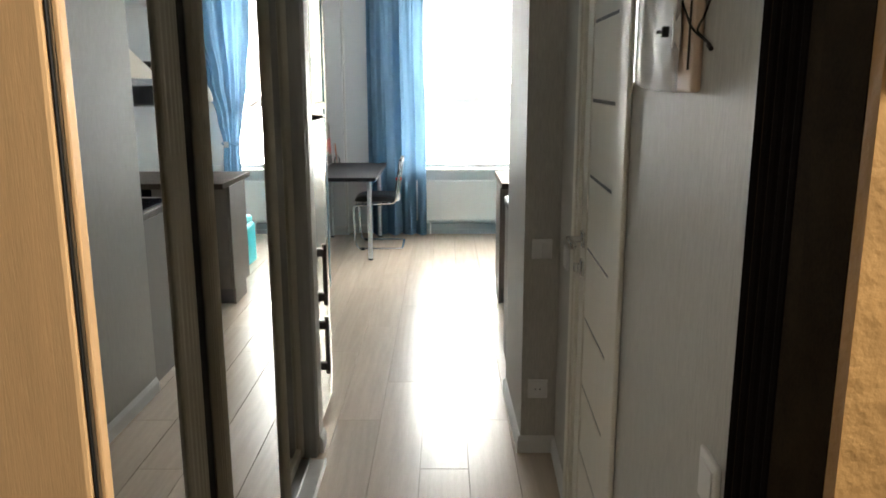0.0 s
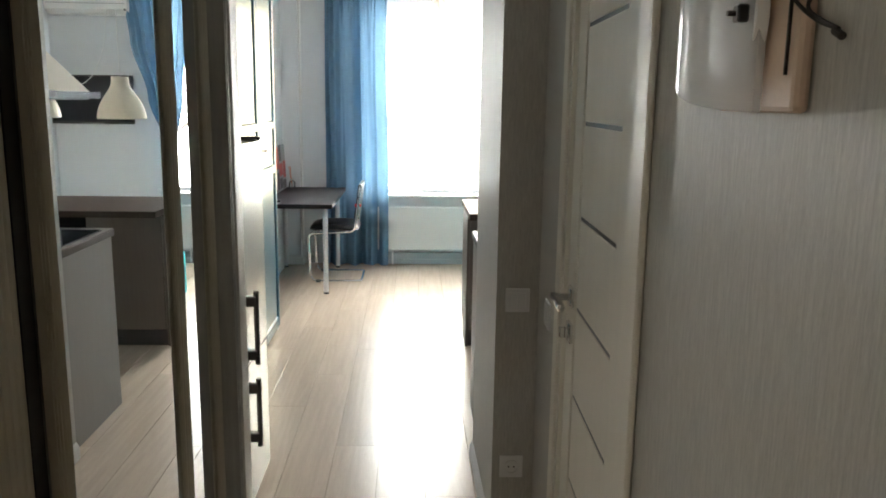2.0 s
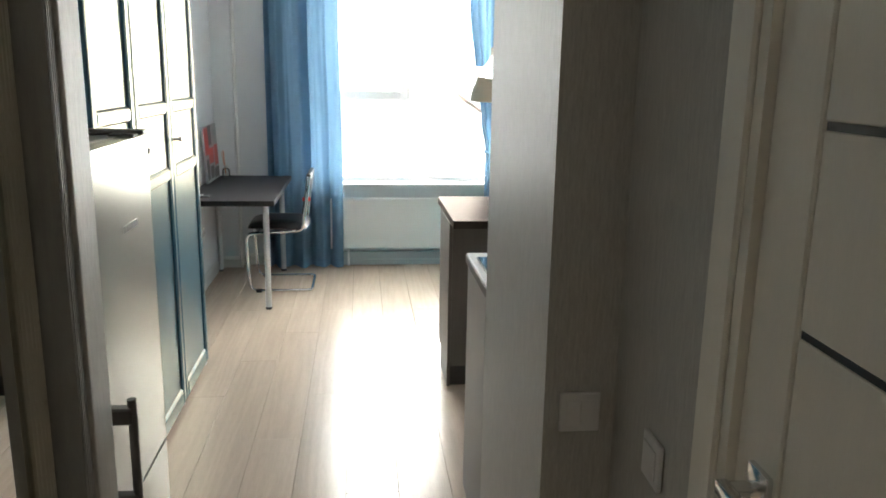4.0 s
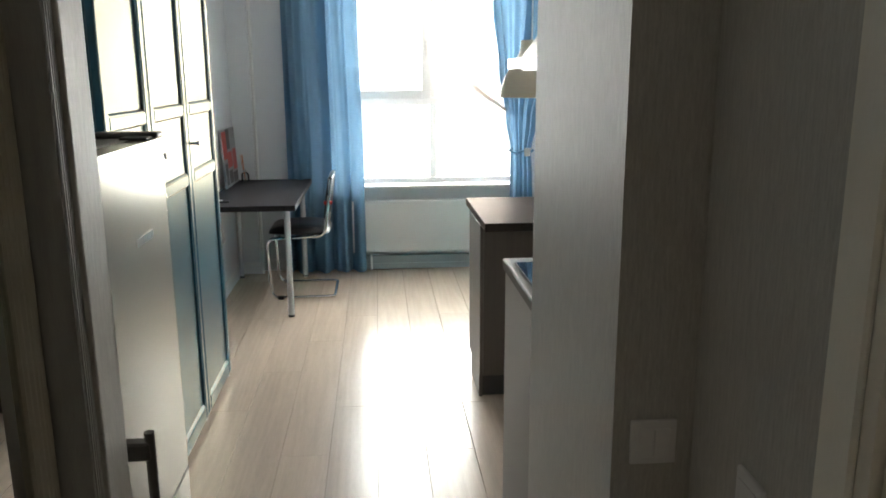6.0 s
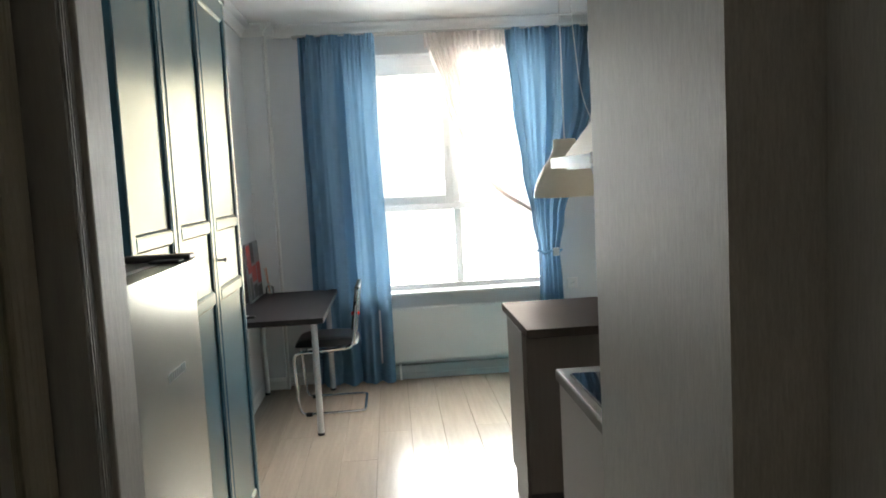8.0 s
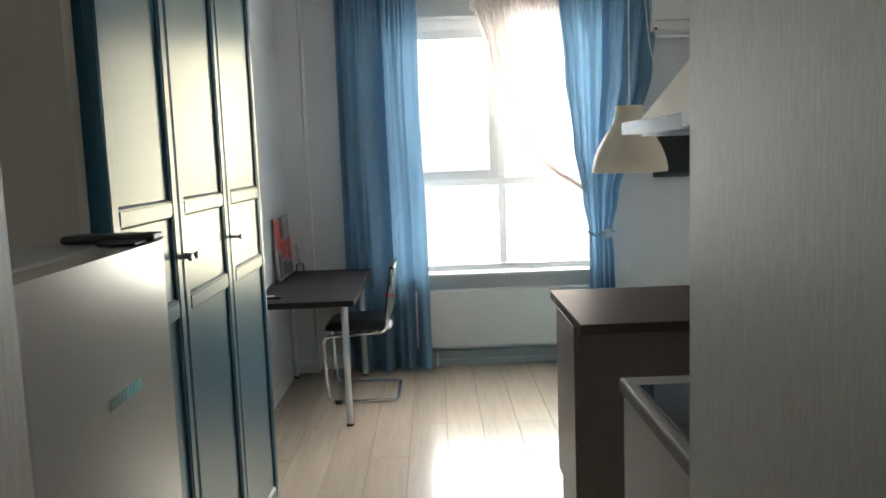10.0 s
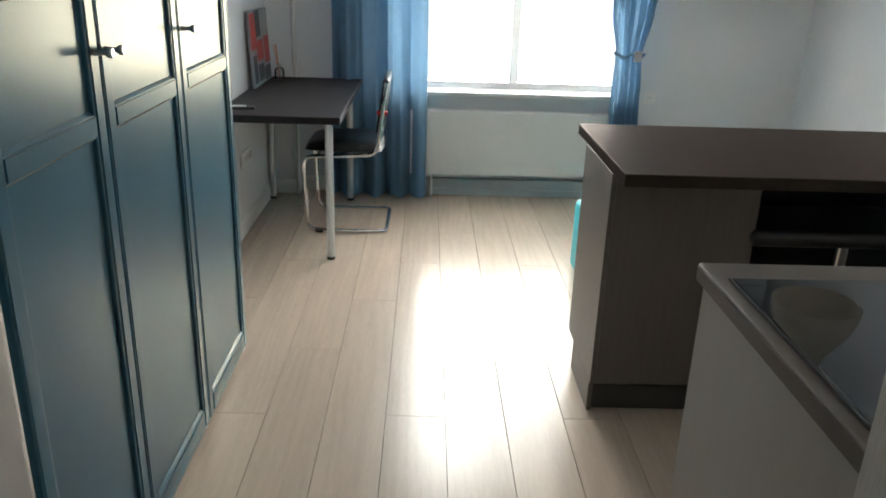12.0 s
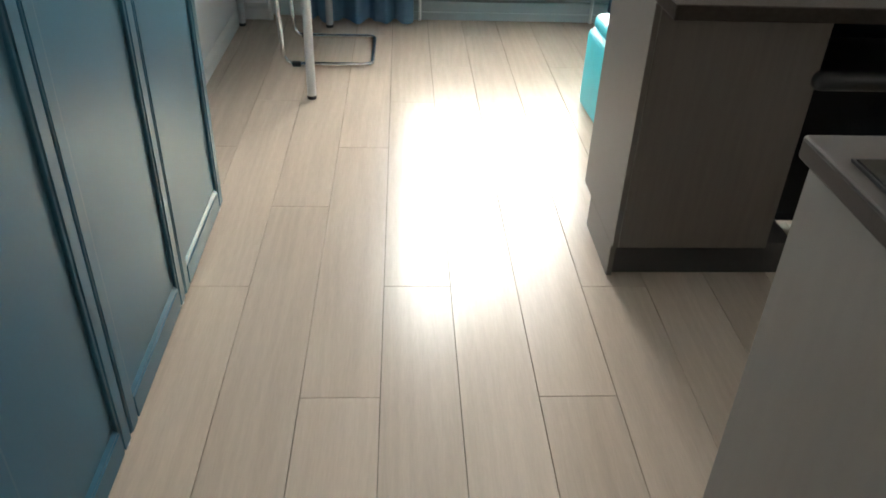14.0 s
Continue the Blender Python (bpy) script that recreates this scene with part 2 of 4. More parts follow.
def glass(name, tint, rough=0.0):
    m = bpy.data.materials.new(name)
    m.use_nodes = True
    nt = m.node_tree
    nt.nodes.remove(nt.nodes["Principled BSDF"])
    g = nt.nodes.new("ShaderNodeBsdfGlossy")
    g.inputs["Roughness"].default_value = rough + 0.02
    t = nt.nodes.new("ShaderNodeBsdfTransparent")
    t.inputs["Color"].default_value = rgb(tint)
    f = nt.nodes.new("ShaderNodeFresnel")
    f.inputs["IOR"].default_value = 1.45
    mx = nt.nodes.new("ShaderNodeMixShader")
    nt.links.new(f.outputs[0], mx.inputs[0])
    nt.links.new(t.outputs[0], mx.inputs[1])
    nt.links.new(g.outputs[0], mx.inputs[2])
    nt.links.new(mx.outputs[0], nt.nodes["Material Output"].inputs["Surface"])
    return m


M_PANE = glass("window_glass", (0.96, 0.98, 0.97))
M_CLEAR = glass("clear_bottle_glass", (0.90, 0.93, 0.92))


def solid_glass():
    m = bpy.data.materials.new("thick_clear_glass")
    m.use_nodes = True
    p = m.node_tree.nodes["Principled BSDF"]
    p.inputs["Base Color"].default_value = (0.92, 0.94, 0.96, 1)
    p.inputs["Roughness"].default_value = 0.10
    p.inputs["IOR"].default_value = 1.8
    p.inputs["Alpha"].default_value = 0.38
    return m


M_THICKGLASS = solid_glass()


# ---- mesh tools ----
def thing(name, x, y, z=0.0, rz=0.0, label="", category="", group="", kind=""):
    ob = new(name)
    ob.empty_display_size = 0.1
    ob.matrix_basis = pose(x, y, z, 0, 0, rz)
    return tagged(ob, label, category, group, kind)


def part(name, bm, material, parent=None, label="", smooth=False, **tags):
    me = bpy.data.meshes.new(name)
    bmesh.ops.recalc_face_normals(bm, faces=bm.faces)
    if smooth:
        for f in bm.faces:
            f.smooth = True
    bm.to_mesh(me)
    bm.free()
    for m in material if isinstance(material, (list, tuple)) else [material]:
        me.materials.append(m)
    if smooth:
        me.set_sharp_from_angle(angle=radians(40))
    ob = new(name, me)
    ob.parent = parent
    return tagged(ob, label, **tags)


def box(bm, x0, y0, z0, x1, y1, z1, bev=0.0, seg=1, mi=0):
    r = bmesh.ops.create_cube(bm, size=1)
    vs = r["verts"]
    for v in vs:
        v.co = Vector(((x0 + x1) / 2 + v.co.x * (x1 - x0), (y0 + y1) / 2 + v.co.y * (y1 - y0), (z0 + z1) / 2 + v.co.z * (z1 - z0)))
    fs = {f for v in vs for f in v.link_faces}
    for f in fs:
        f.material_index = mi
    if bev:
        es = list({e for v in vs for e in v.link_edges})
        bmesh.ops.bevel(bm, geom=es, offset=bev, segments=seg, affect="EDGES", profile=0.5)


def boxes(*rows, bev=0.0, seg=1):
    bm = bmesh.new()
    for r in rows:
        box(bm, *r, bev=bev, seg=seg)
    return bm


def tube(bm, pts, r, n=12, cap=True):
    pts = [Vector(p) for p in pts]
    rings = []
    up = None
    for i, p in enumerate(pts):
        d = (pts[min(i + 1, len(pts) - 1)] - pts[max(i - 1, 0)]).normalized()
        if up is None:
            up = Vector((0, 0, 1)) if abs(d.z) < 0.9 else Vector((1, 0, 0))
        s = d.cross(up).normalized()
        up = s.cross(d).normalized()
        rr = r[i] if isinstance(r, (list, tuple)) else r
        rings.append([bm.verts.new(p + s * math.cos(a) * rr + up * math.sin(a) * rr) for a in (2 * math.pi * k / n for k in range(n))])
    for a, b in zip(rings, rings[1:]):
        for k in range(n):
            bm.faces.new((a[k], a[(k + 1) % n], b[(k + 1) % n], b[k]))
    if cap:
        bm.faces.new(rings[0][::-1])
        bm.faces.new(rings[-1])


def lathe(bm, profile, n=32, cx=0.0, cy=0.0):
    rings = []
    for r, z in profile:
        if r < 1e-5:
            rings.append([bm.verts.new((cx, cy, z))])
        else:
            rings.append([bm.verts.new((cx + r * math.cos(2 * math.pi * k / n), cy + r * math.sin(2 * math.pi * k / n), z)) for k in range(n)])
    for a, b in zip(rings, rings[1:]):
        for k in range(n):
            k2 = (k + 1) % n
            if len(a) == 1 and len(b) == 1:
                continue
            if len(a) == 1:
                bm.faces.new((a[0], b[k2], b[k]))
            elif len(b) == 1:
                bm.faces.new((a[k], a[k2], b[0]))
            else:
                bm.faces.new((a[k], a[k2], b[k2], b[k]))


def rounded(pts, r, k=5):
    """The line through pts with its inner corners rounded by r."""
    pts = [Vector(p) for p in pts]
    out = [pts[0]]
    for a, b, c in zip(pts, pts[1:], pts[2:]):
        u, w = (a - b).normalized(), (c - b).normalized()
        p0, p1 = b + u * r, b + w * r
        for i in range(k + 1):
            t = i / k
            out.append(p0 * (1 - t) ** 2 + b * 2 * t * (1 - t) + p1 * t * t)
    out.append(pts[-1])
    return out


def prism(bm, poly, z0, z1, mi=0):
    lo = [bm.verts.new((x, y, z0)) for x, y in poly]
    hi = [bm.verts.new((x, y, z1)) for x, y in poly]
    n = len(poly)
    fs = [bm.faces.new(lo[::-1]), bm.faces.new(hi)]
    for k in range(n):
        fs.append(bm.faces.new((lo[k], lo[(k + 1) % n], hi[(k + 1) % n], hi[k])))
    for f in fs:
        f.material_index = mi


def structure(name, bm, material, parent=None, label="", **kw):
    return part(name, bm, material, parent, label, kind="structure", **kw)


# ---- the large structure ----
H = 2.70                      # ceiling
WEST, EAST, NORTH = -1.03, 2.30, 10.50
SLOPE = 0.031                 # the hall's east wall leans off the room's axis by this


def hall_x(y):
    return 0.537 + SLOPE * (y - 3.54)


floor = structure("floor", boxes((-1.2, 3.10, -0.12, 2.45, 10.6, -0.0095)), M_GAP, label="greige wood laminate plank floor with a satin sheen")
ceiling = structure("ceiling", boxes((-1.2, 3.10, H, 2.45, 10.7, H + 0.15)), M_CEIL, label="smooth white painted ceiling")

bm = bmesh.new()
WX0, WX1, WZ0, WZ1 = -0.30, 1.25, 0.655, 2.47
box(bm, -1.2, NORTH, -0.1, WX0, 10.85, H)
box(bm, WX1, NORTH, -0.1, 2.45, 10.85, H)
box(bm, WX0, NORTH, -0.1, WX1, 10.85, WZ0)
box(bm, WX0, NORTH, WZ1, WX1, 10.85, H)
wall_north = structure("wall_north", bm, M_WALL, label="pale blue painted wall round the window")
structure("pipe_casing", boxes((WEST - 0.002, 10.40, 0.0, -0.875, NORTH - 0.001, H - 0.001), bev=0.004), M_WALL, label="pale boxed-in pipe in the room corner")
wall_west = structure("wall_west", boxes((-1.2, 3.10, -0.1, WEST, NORTH - 0.001, H)), M_WALL, label="pale blue painted wall beside the desk")
wall_east = structure("wall_east", boxes((EAST, 6.2, -0.1, 2.45, NORTH - 0.001, H)), M_WALL, label="pale painted kitchen wall")

# the bathroom block: hall wall with the door opening, the return and the end beside the kitchen
D0, D1, DTOP = 4.36, 5.12, 2.03
bm = bmesh.new()
prism(bm, [(hall_x(3.54), 3.54), (hall_x(D0), D0), (hall_x(D0) + 0.12, D0), (0.70, 3.54)], -0.1, H)
prism(bm, [(hall_x(D1), D1), (hall_x(5.60), 5.60), (0.72, 5.60), (hall_x(D1) + 0.12, D1)], -0.1, H)
prism(bm, [(hall_x(D0), D0), (hall_x(D1), D1), (hall_x(D1) + 0.12, D1), (hall_x(D0) + 0.12, D0)], DTOP, H)
wall_hall = structure("wall_hall", bm, M_PAPER, label="silver-grey textured wallpaper in the hall")
bm = bmesh.new()
prism(bm, [(0.457, 5.602), (2.30, 5.602), (2.30, 6.276), (0.446, 6.276)], -0.1, H)
structure("wall_return", bm, M_PAPER, label="silver-grey wallpapered end of the bathroom wall")
structure("wall_bathroom", boxes((0.72, 3.54, -0.1, 0.80, 5.60, H)), M_WALL, label="wall behind the bathroom door")
structure("wall_stub", boxes((-1.03, 5.585, -0.1, -0.396, 5.685, H), bev=0.002), M_PAPER, label="wallpapered end of the wall between closet and refrigerator")
structure("wall_partition", boxes((-1.03, 6.655, -0.1, -0.768, 6.705, H)), M_BEIGE, label="beige wallpapered partition beside the wardrobe")

# entrance
bm = boxes((-1.4, 3.10, -0.1, -0.47, 3.24, 2.75))
box(bm, 0.60, 3.21, -0.1, 1.6, 3.54, 2.75)
box(bm, -0.47, 3.12, 2.12, 0.60, 3.24, 2.75)
structure("wall_entrance", bm, M_PAPER, label="inner side of the entrance wall")
bm = bmesh.new()
box(bm, 0.498, 3.185, -0.1, 1.5, 3.205, 2.75)
box(bm, -1.5, 3.075, -0.1, -0.42, 3.095, 2.75)
box(bm, -0.42, 3.095, 2.14, 0.498, 3.115, 2.75)
structure("wall_stairwell", bm, M_STUCCO, label="rough ochre plaster outside the entrance")
# Added walls behind the camera, never in view; drab grey curbs warm bounce.
bm = bmesh.new()
box(bm, -1.55, 0.5, -0.1, -1.5, 3.10, 2.8)
box(bm, 1.5, 0.5, -0.1, 1.55, 3.20, 2.8)
box(bm, -1.55, 0.45, -0.1, 1.55, 0.5, 2.8)
structure("wall_stairwell_unseen", bm, M_STAIRWALL, label="unseen grey-brown closing walls of the landing, drab to curb warm bounce")
structure("ceiling_stairwell", boxes((-1.55, 0.45, 2.76, 1.55, 3.54, 2.86)), M_CEIL, label="white stairwell ceiling")
structure("floor_stairwell", boxes((-1.55, 0.45, -0.12, 1.55, 3.10, -0.002)), M_STAIRFLOOR, label="tiled stairwell landing")

bm = bmesh.new()
tube(bm, [(-0.856, 10.386, 0.002), (-0.856, 10.386, 2.612)], 0.0125, 14)
structure("riser_pipe", bm, M_TRIM, label="white painted vertical pipe in the room corner")

# baseboards
bm = bmesh.new()


def skirting(bm, a, b, side, h=0.075, t=0.014):
    a, b = Vector((*a, 0)), Vector((*b, 0))
    d = (b - a).normalized()
    nrm = Vector((-d.y, d.x, 0)) * side
    sec = [(0.001, 0.0), (t, 0.0), (t, h * 0.72), (t * 0.55, h * 0.9), (0.003, h), (0.001, h)]
    va = [bm.verts.new(a + nrm * o + Vector((0, 0, z + 0.0005))) for o, z in sec]
    vb = [bm.verts.new(b + nrm * o + Vector((0, 0, z + 0.0005))) for o, z in sec]
    for k in range(len(sec)):
        k2 = (k + 1) % len(sec)
        bm.faces.new((va[k], va[k2], vb[k2], vb[k]))
    bm.faces.new(va)
    bm.faces.new(vb[::-1])


skirting(bm, (0.457, 5.590), (0.446, 6.272), 1)
skirting(bm, (0.445, 5.602), (0.598, 5.602), -1)
skirting(bm, (hall_x(5.17), 5.19), (hall_x(5.588), 5.588), 1)
skirting(bm, (hall_x(3.56), 3.56), (hall_x(4.31), 4.31), 1)
skirting(bm, (WEST, 8.28), (WEST, 10.40), -1, 0.09)
skirting(bm, (-1.02, 10.40), (-0.86, 10.40), -1, 0.09)
skirting(bm, (-0.875, 10.39), (-0.875, NORTH), -1, 0.09)
skirting(bm, (-0.865, NORTH), (-0.16, NORTH), -1, 0.09)
skirting(bm, (1.25, NORTH), (2.29, NORTH), -1, 0.09)
skirting(bm, (EAST, 8.5), (EAST, NORTH - 0.01), 1, 0.09)
skirting(bm, (-0.396, 5.590), (-0.396, 5.684), -1)
structure("baseboard", bm, M_TRIM, label="white moulded baseboard")

# crown moulding
bm = bmesh.new()


def crown(bm, a, b, side, s=0.085):
    a, b = Vector((*a, 0)), Vector((*b, 0))
    d = (b - a).normalized()
    nrm = Vector((-d.y, d.x, 0)) * side
    sec = [(0.001, 0.001), (s, 0.001), (s, 0.012), (s * 0.82, 0.02), (s * 0.55, s * 0.33), (s * 0.3, s * 0.6), (0.018, s * 0.85), (0.016, s), (0.001, s)]
    va = [bm.verts.new(a + nrm * o + Vector((0, 0, H - z))) for o, z in sec]
    vb = [bm.verts.new(b + nrm * o + Vector((0, 0, H - z))) for o, z in sec]
    for k in range(len(sec)):
        k2 = (k + 1) % len(sec)
        bm.faces.new((va[k], va[k2], vb[k2], vb[k]))
    bm.faces.new(va)
    bm.faces.new(vb[::-1])


crown(bm, (WEST, 6.72), (WEST, 10.40), -1)
crown(bm, (WEST, 10.40), (-0.79, 10.40), -1)
crown(bm, (-0.875, 10.32), (-0.875, NORTH), -1)
crown(bm, (-0.875, NORTH), (EAST, NORTH), -1)
crown(bm, (EAST, 6.31), (EAST, NORTH), 1)
structure("trim", bm, M_CEIL, label="white cove moulding under the ceiling")


# ---- window ----
def window():
    w = thing("window_1", (WX0 + WX1) / 2, 10.64, WZ0, kind="structure", label="white plastic window with two upper and two lower panes")
    cx, cz = (WX0 + WX1) / 2, WZ0
    X0, X1, Z1 = WX0 - cx, WX1 - cx, WZ1 - cz
    f = 0.06
    zt0, zt1 = 1.282 - cz, 1.340 - cz
    m = 0.502 - cx
    bm = bmesh.new()
    box(bm, X0, 0, 0, X0 + f, 0.07, Z1, bev=0.004)
    box(bm, X1 - f, 0, 0, X1, 0.07, Z1, bev=0.004)
    box(bm, X0 + f, 0, 0, X1 - f, 0.07, 0.05, bev=0.004)
    box(bm, X0 + f, 0, Z1 - 0.09, X1 - f, 0.07, Z1, bev=0.004)
    box(bm, X0 + f, 0.001, zt0, X1 - f, 0.069, zt1, bev=0.004)
    box(bm, m - 0.027, -0.002, 0.05, m + 0.027, 0.068, zt0, bev=0.004)
    box(bm, m - 0.027, -0.002, zt1, m + 0.027, 0.068, Z1 - 0.09, bev=0.004)
    part("window_frame", bm, M_WINFRAME, w)
    # the opening sash, upper west
    bm = bmesh.new()
    s = 0.055
    a0, a1, b0, b1 = X0 + f, m - 0.027, zt1, Z1 - 0.09
    box(bm, a0 - 0.01, -0.022, b0 - 0.01, a0 + s, -0.003, b1 + 0.01, bev=0.004)
    box(bm, a1 - s, -0.022, b0 - 0.01, a1 + 0.01, -0.003, b1 + 0.01, bev=0.004)
    box(bm, a0 + s, -0.022, b0 - 0.01, a1 - s, -0.003, b0 + s, bev=0.004)
    box(bm, a0 + s, -0.022, b1 - s, a1 - s, -0.003, b1 + 0.01, bev=0.004)
    part("sash", bm, M_WINFRAME, w)
    bm = bmesh.new()
    box(bm, a1 - 0.035, -0.032, 1.05, a1 - 0.008, -0.022, 1.12, bev=0.003)
    box(bm, a1 - 0.029, -0.055, 1.0, a1 - 0.013, -0.040, 1.12, bev=0.004)
    box(bm, a1 - 0.027, -0.045, 1.095, a1 - 0.015, -0.03, 1.115)
    part("window_handle", bm, M_WHITE, w)
    for x0, x1, z0, z1 in ((X0 + f, m - 0.027, 0.05, zt0), (m + 0.027, X1 - f, 0.05, zt0), (X0 + f, m - 0.027, zt1, Z1 - 0.09), (m + 0.027, X1 - f, zt1, Z1 - 0.09)):
        g = part("pane", boxes((x0, 0.03, z0, x1, 0.036, z1)), M_PANE, w)
        g.visible_shadow = False
    # reveals and sill
    part("window_reveal", boxes((X0 - 0.001, -0.138, 0, X0 + 0.006, -0.002, Z1), (X1 - 0.006, -0.138, 0, X1 + 0.001, -0.002, Z1), (X0 + 0.006, -0.138, Z1 - 0.006, X1 - 0.006, -0.002, Z1 + 0.001)), M_TRIM, w)
    part("window_sill", boxes((X0 - 0.04, -0.20, -0.012, X1 + 0.04, -0.001, 0.012), bev=0.005, seg=2), M_TRIM, w, "white window sill")
    return w


window()


# ---- interior door ----
RZ = -math.degrees(math.atan(SLOPE))


def hall_door():
    # local x into the wall, y along it
    d = thing("door_1", hall_x(D0), D0, 0, RZ, kind="structure", label="closed cream panel door with thin dark glass bands")
    L = D1 - D0
    lx = 0.012
    body = boxes((lx + 0.006, 0.025, 0.008, lx + 0.036, L - 0.025, 2.005))
    leaf = part("door_leaf", body, M_DOOR, d)
    bm = bmesh.new()
    s0, s1, t0 = 0.206, 0.628, 1.905
    box(bm, lx - 0.006, 0.025, 0.008, lx + 0.006, s0, 2.005, bev=0.0025)
    box(bm, lx - 0.004, s1, 0.008, lx + 0.006, L - 0.025, 2.005, bev=0.0025)
    box(bm, lx - 0.004, s0, t0, lx + 0.006, s1, 2.005, bev=0.0025)
    box(bm, lx - 0.004, s0, 0.008, lx + 0.006, s1, 0.11, bev=0.0025)
    part("door_stile_frame", bm, M_DOOR, leaf)
    zs = [1.727 - 0.2345 * k for k in range(7)]
    edges = [t0] + zs + [0.11]
    for k, (a, b) in enumerate(zip(edges, edges[1:])):
        top = a - (0.0052 if k else 0.0)
        part("door_panel", boxes((lx, s0 + 0.001, b + (0.0052 if b in zs else 0), lx + 0.0055, s1 - 0.001, top), bev=0.0015), M_DOOR, leaf)
    for z in zs:
        part("glass_band", boxes((lx + 0.0025, s0 + 0.0015, z - 0.0049, lx + 0.0045, s1 - 0.0015, z + 0.0049)), M_GLASSBAND, leaf, "dark glass band")
    # casing
    bm = bmesh.new()
    box(bm, -0.014, -0.042, 0.0, -0.001, 0.046, 2.095, bev=0.004)
    box(bm, -0.012, L + 0.004, 0.0, -0.001, L + 0.075, 2.095, bev=0.004)
    box(bm, -0.012, 0.046, 2.022, -0.001, L + 0.004, 2.095, bev=0.004)
    box(bm, 0.0, -0.004, 0.0, 0.10, 0.022, 2.022)
    box(bm, -0.004, L - 0.022, 0.0, 0.10, L + 0.004, 2.022)
    box(bm, -0.003, 0.022, 2.009, 0.10, L - 0.022, 2.022)
    part("door_casing", bm, M_DOOR, d)
    bm = bmesh.new()
    for z in (1.84, 0.25):
        tube(bm, [(lx - 0.010, 0.023, z - 0.055), (lx - 0.010, 0.023, z + 0.055)], 0.007, 10)
    part("hinge", bm, M_SATIN, d, "satin nickel hinges")
    # lever
    hy = L - 0.10
    bm = bmesh.new()
    box(bm, lx - 0.014, hy - 0.026, 1.02, lx - 0.004, hy + 0.026, 1.072, bev=0.003, seg=2)
    box(bm, lx - 0.014, hy - 0.026, 0.925, lx - 0.004, hy + 0.026, 0.977, bev=0.003, seg=2)
    tube(bm, [(lx - 0.012, hy, 1.046), (lx - 0.05, hy, 1.046)], 0.010, 12)
    box(bm, lx - 0.062, hy - 0.12, 1.036, lx - 0.044, hy + 0.012, 1.056, bev=0.005, seg=2)
    tube(bm, [(lx - 0.012, hy, 0.951), (lx - 0.022, hy, 0.951)], 0.016, 14)
    box(bm, lx - 0.036, hy - 0.006, 0.936, lx - 0.02, hy + 0.006, 0.966, bev=0.003)
    part("door_handle", bm, M_CHROME, d, "polished nickel lever and thumb turn", smooth=True)
    return d


hall_door()


# ---- entrance frame ----
def entrance():
    d = thing("door_2", 0.0, 3.15, 0, kind="structure", label="open entrance doorway with a black-brown steel jamb and oak-film lining")
    y = lambda v: v - 3.15
    # steel jamb on the east: ribbed black-brown
    bm = bmesh.new()
    prism(bm, [(0.498, y(3.207)), (0.500, y(3.30)), (0.512, y(3.305)), (0.514, y(3.36)), (0.524, y(3.365)), (0.532, y(3.535)), (0.60, y(3.535)), (0.60, y(3.207))], 0, 2.13)
    part("steel_jamb", bm, M_JAMBFACE, d, "brown powder-coated steel jamb")
    bm = bmesh.new()
    for k in range(5):
        a = 3.372 + 0.033 * k
        x = 0.5235 + 0.0021 * k
        prism(bm, [(x, y(a)), (x - 0.005, y(a + 0.004)), (x - 0.006, y(a + 0.014)), (x - 0.003, y(a + 0.022)), (x + 0.0005, y(a + 0.026))], 0, 2.13)
    part("jamb_seal", bm, M_DARKSTEEL, d, "black ribbed rubber seal on the jamb")
    part("corner_strip", boxes((0.533, y(3.5385), 0, 0.548, y(3.5425), 2.13)), M_SATIN, d, "thin metal corner strip")
    # west: leaf edge with lock, seal, lining
    bm = bmesh.new()
    box(bm, -0.40, y(3.100), 0, -0.232, y(3.118), 2.11, bev=0.002)
    box(bm, -0.2315, y(3.088), 0, -0.1460, y(3.118), 2.11, bev=0.004, seg=2)
    part("oak_lining", bm, M_WOOD, d, "light oak film lining of the doorway")
    part("door_seal", boxes((-0.1458, y(3.091), 0, -0.1425, y(3.112), 2.11), bev=0.002), M_RUBBER, d, "black rubber door seal")
    part("seal_strip", boxes((-0.1424, y(3.092), 0, -0.1412, y(3.112), 2.11)), M_SATIN, d)
    part("oak_reveal", boxes((-0.1411, y(3.094), 0, -0.1368, y(3.107), 2.11), bev=0.001), M_WOOD, d, "light oak film reveal")
    part("frame_body", boxes((-0.46, y(3.141), 0, -0.185, y(3.185), 2.11)), M_DARKSTEEL, d)
    part("lock_plate", boxes((-0.262, y(3.094), 1.417, -0.233, y(3.0995), 1.452), bev=0.002), M_BLACK, d, "black lock plate")
    part("steel_head", boxes((-0.46, y(3.145), 2.111, 0.497, y(3.20), 2.16)), M_DARKSTEEL, d)


entrance()
b = thing("door_bell", 0.535, 3.184, 1.587, label="small black door bell on ochre plaster", category="doorbell")
bm = boxes((-0.028, -0.018, -0.019, 0.028, -0.001, 0.019), bev=0.004, seg=2)
part("body", bm, M_BLACK, b)
bm = bmesh.new()
box(bm, -0.010, -0.022, -0.010, 0.010, -0.0185, 0.010, bev=0.002)
part("button", bm, M_WHITE, b)


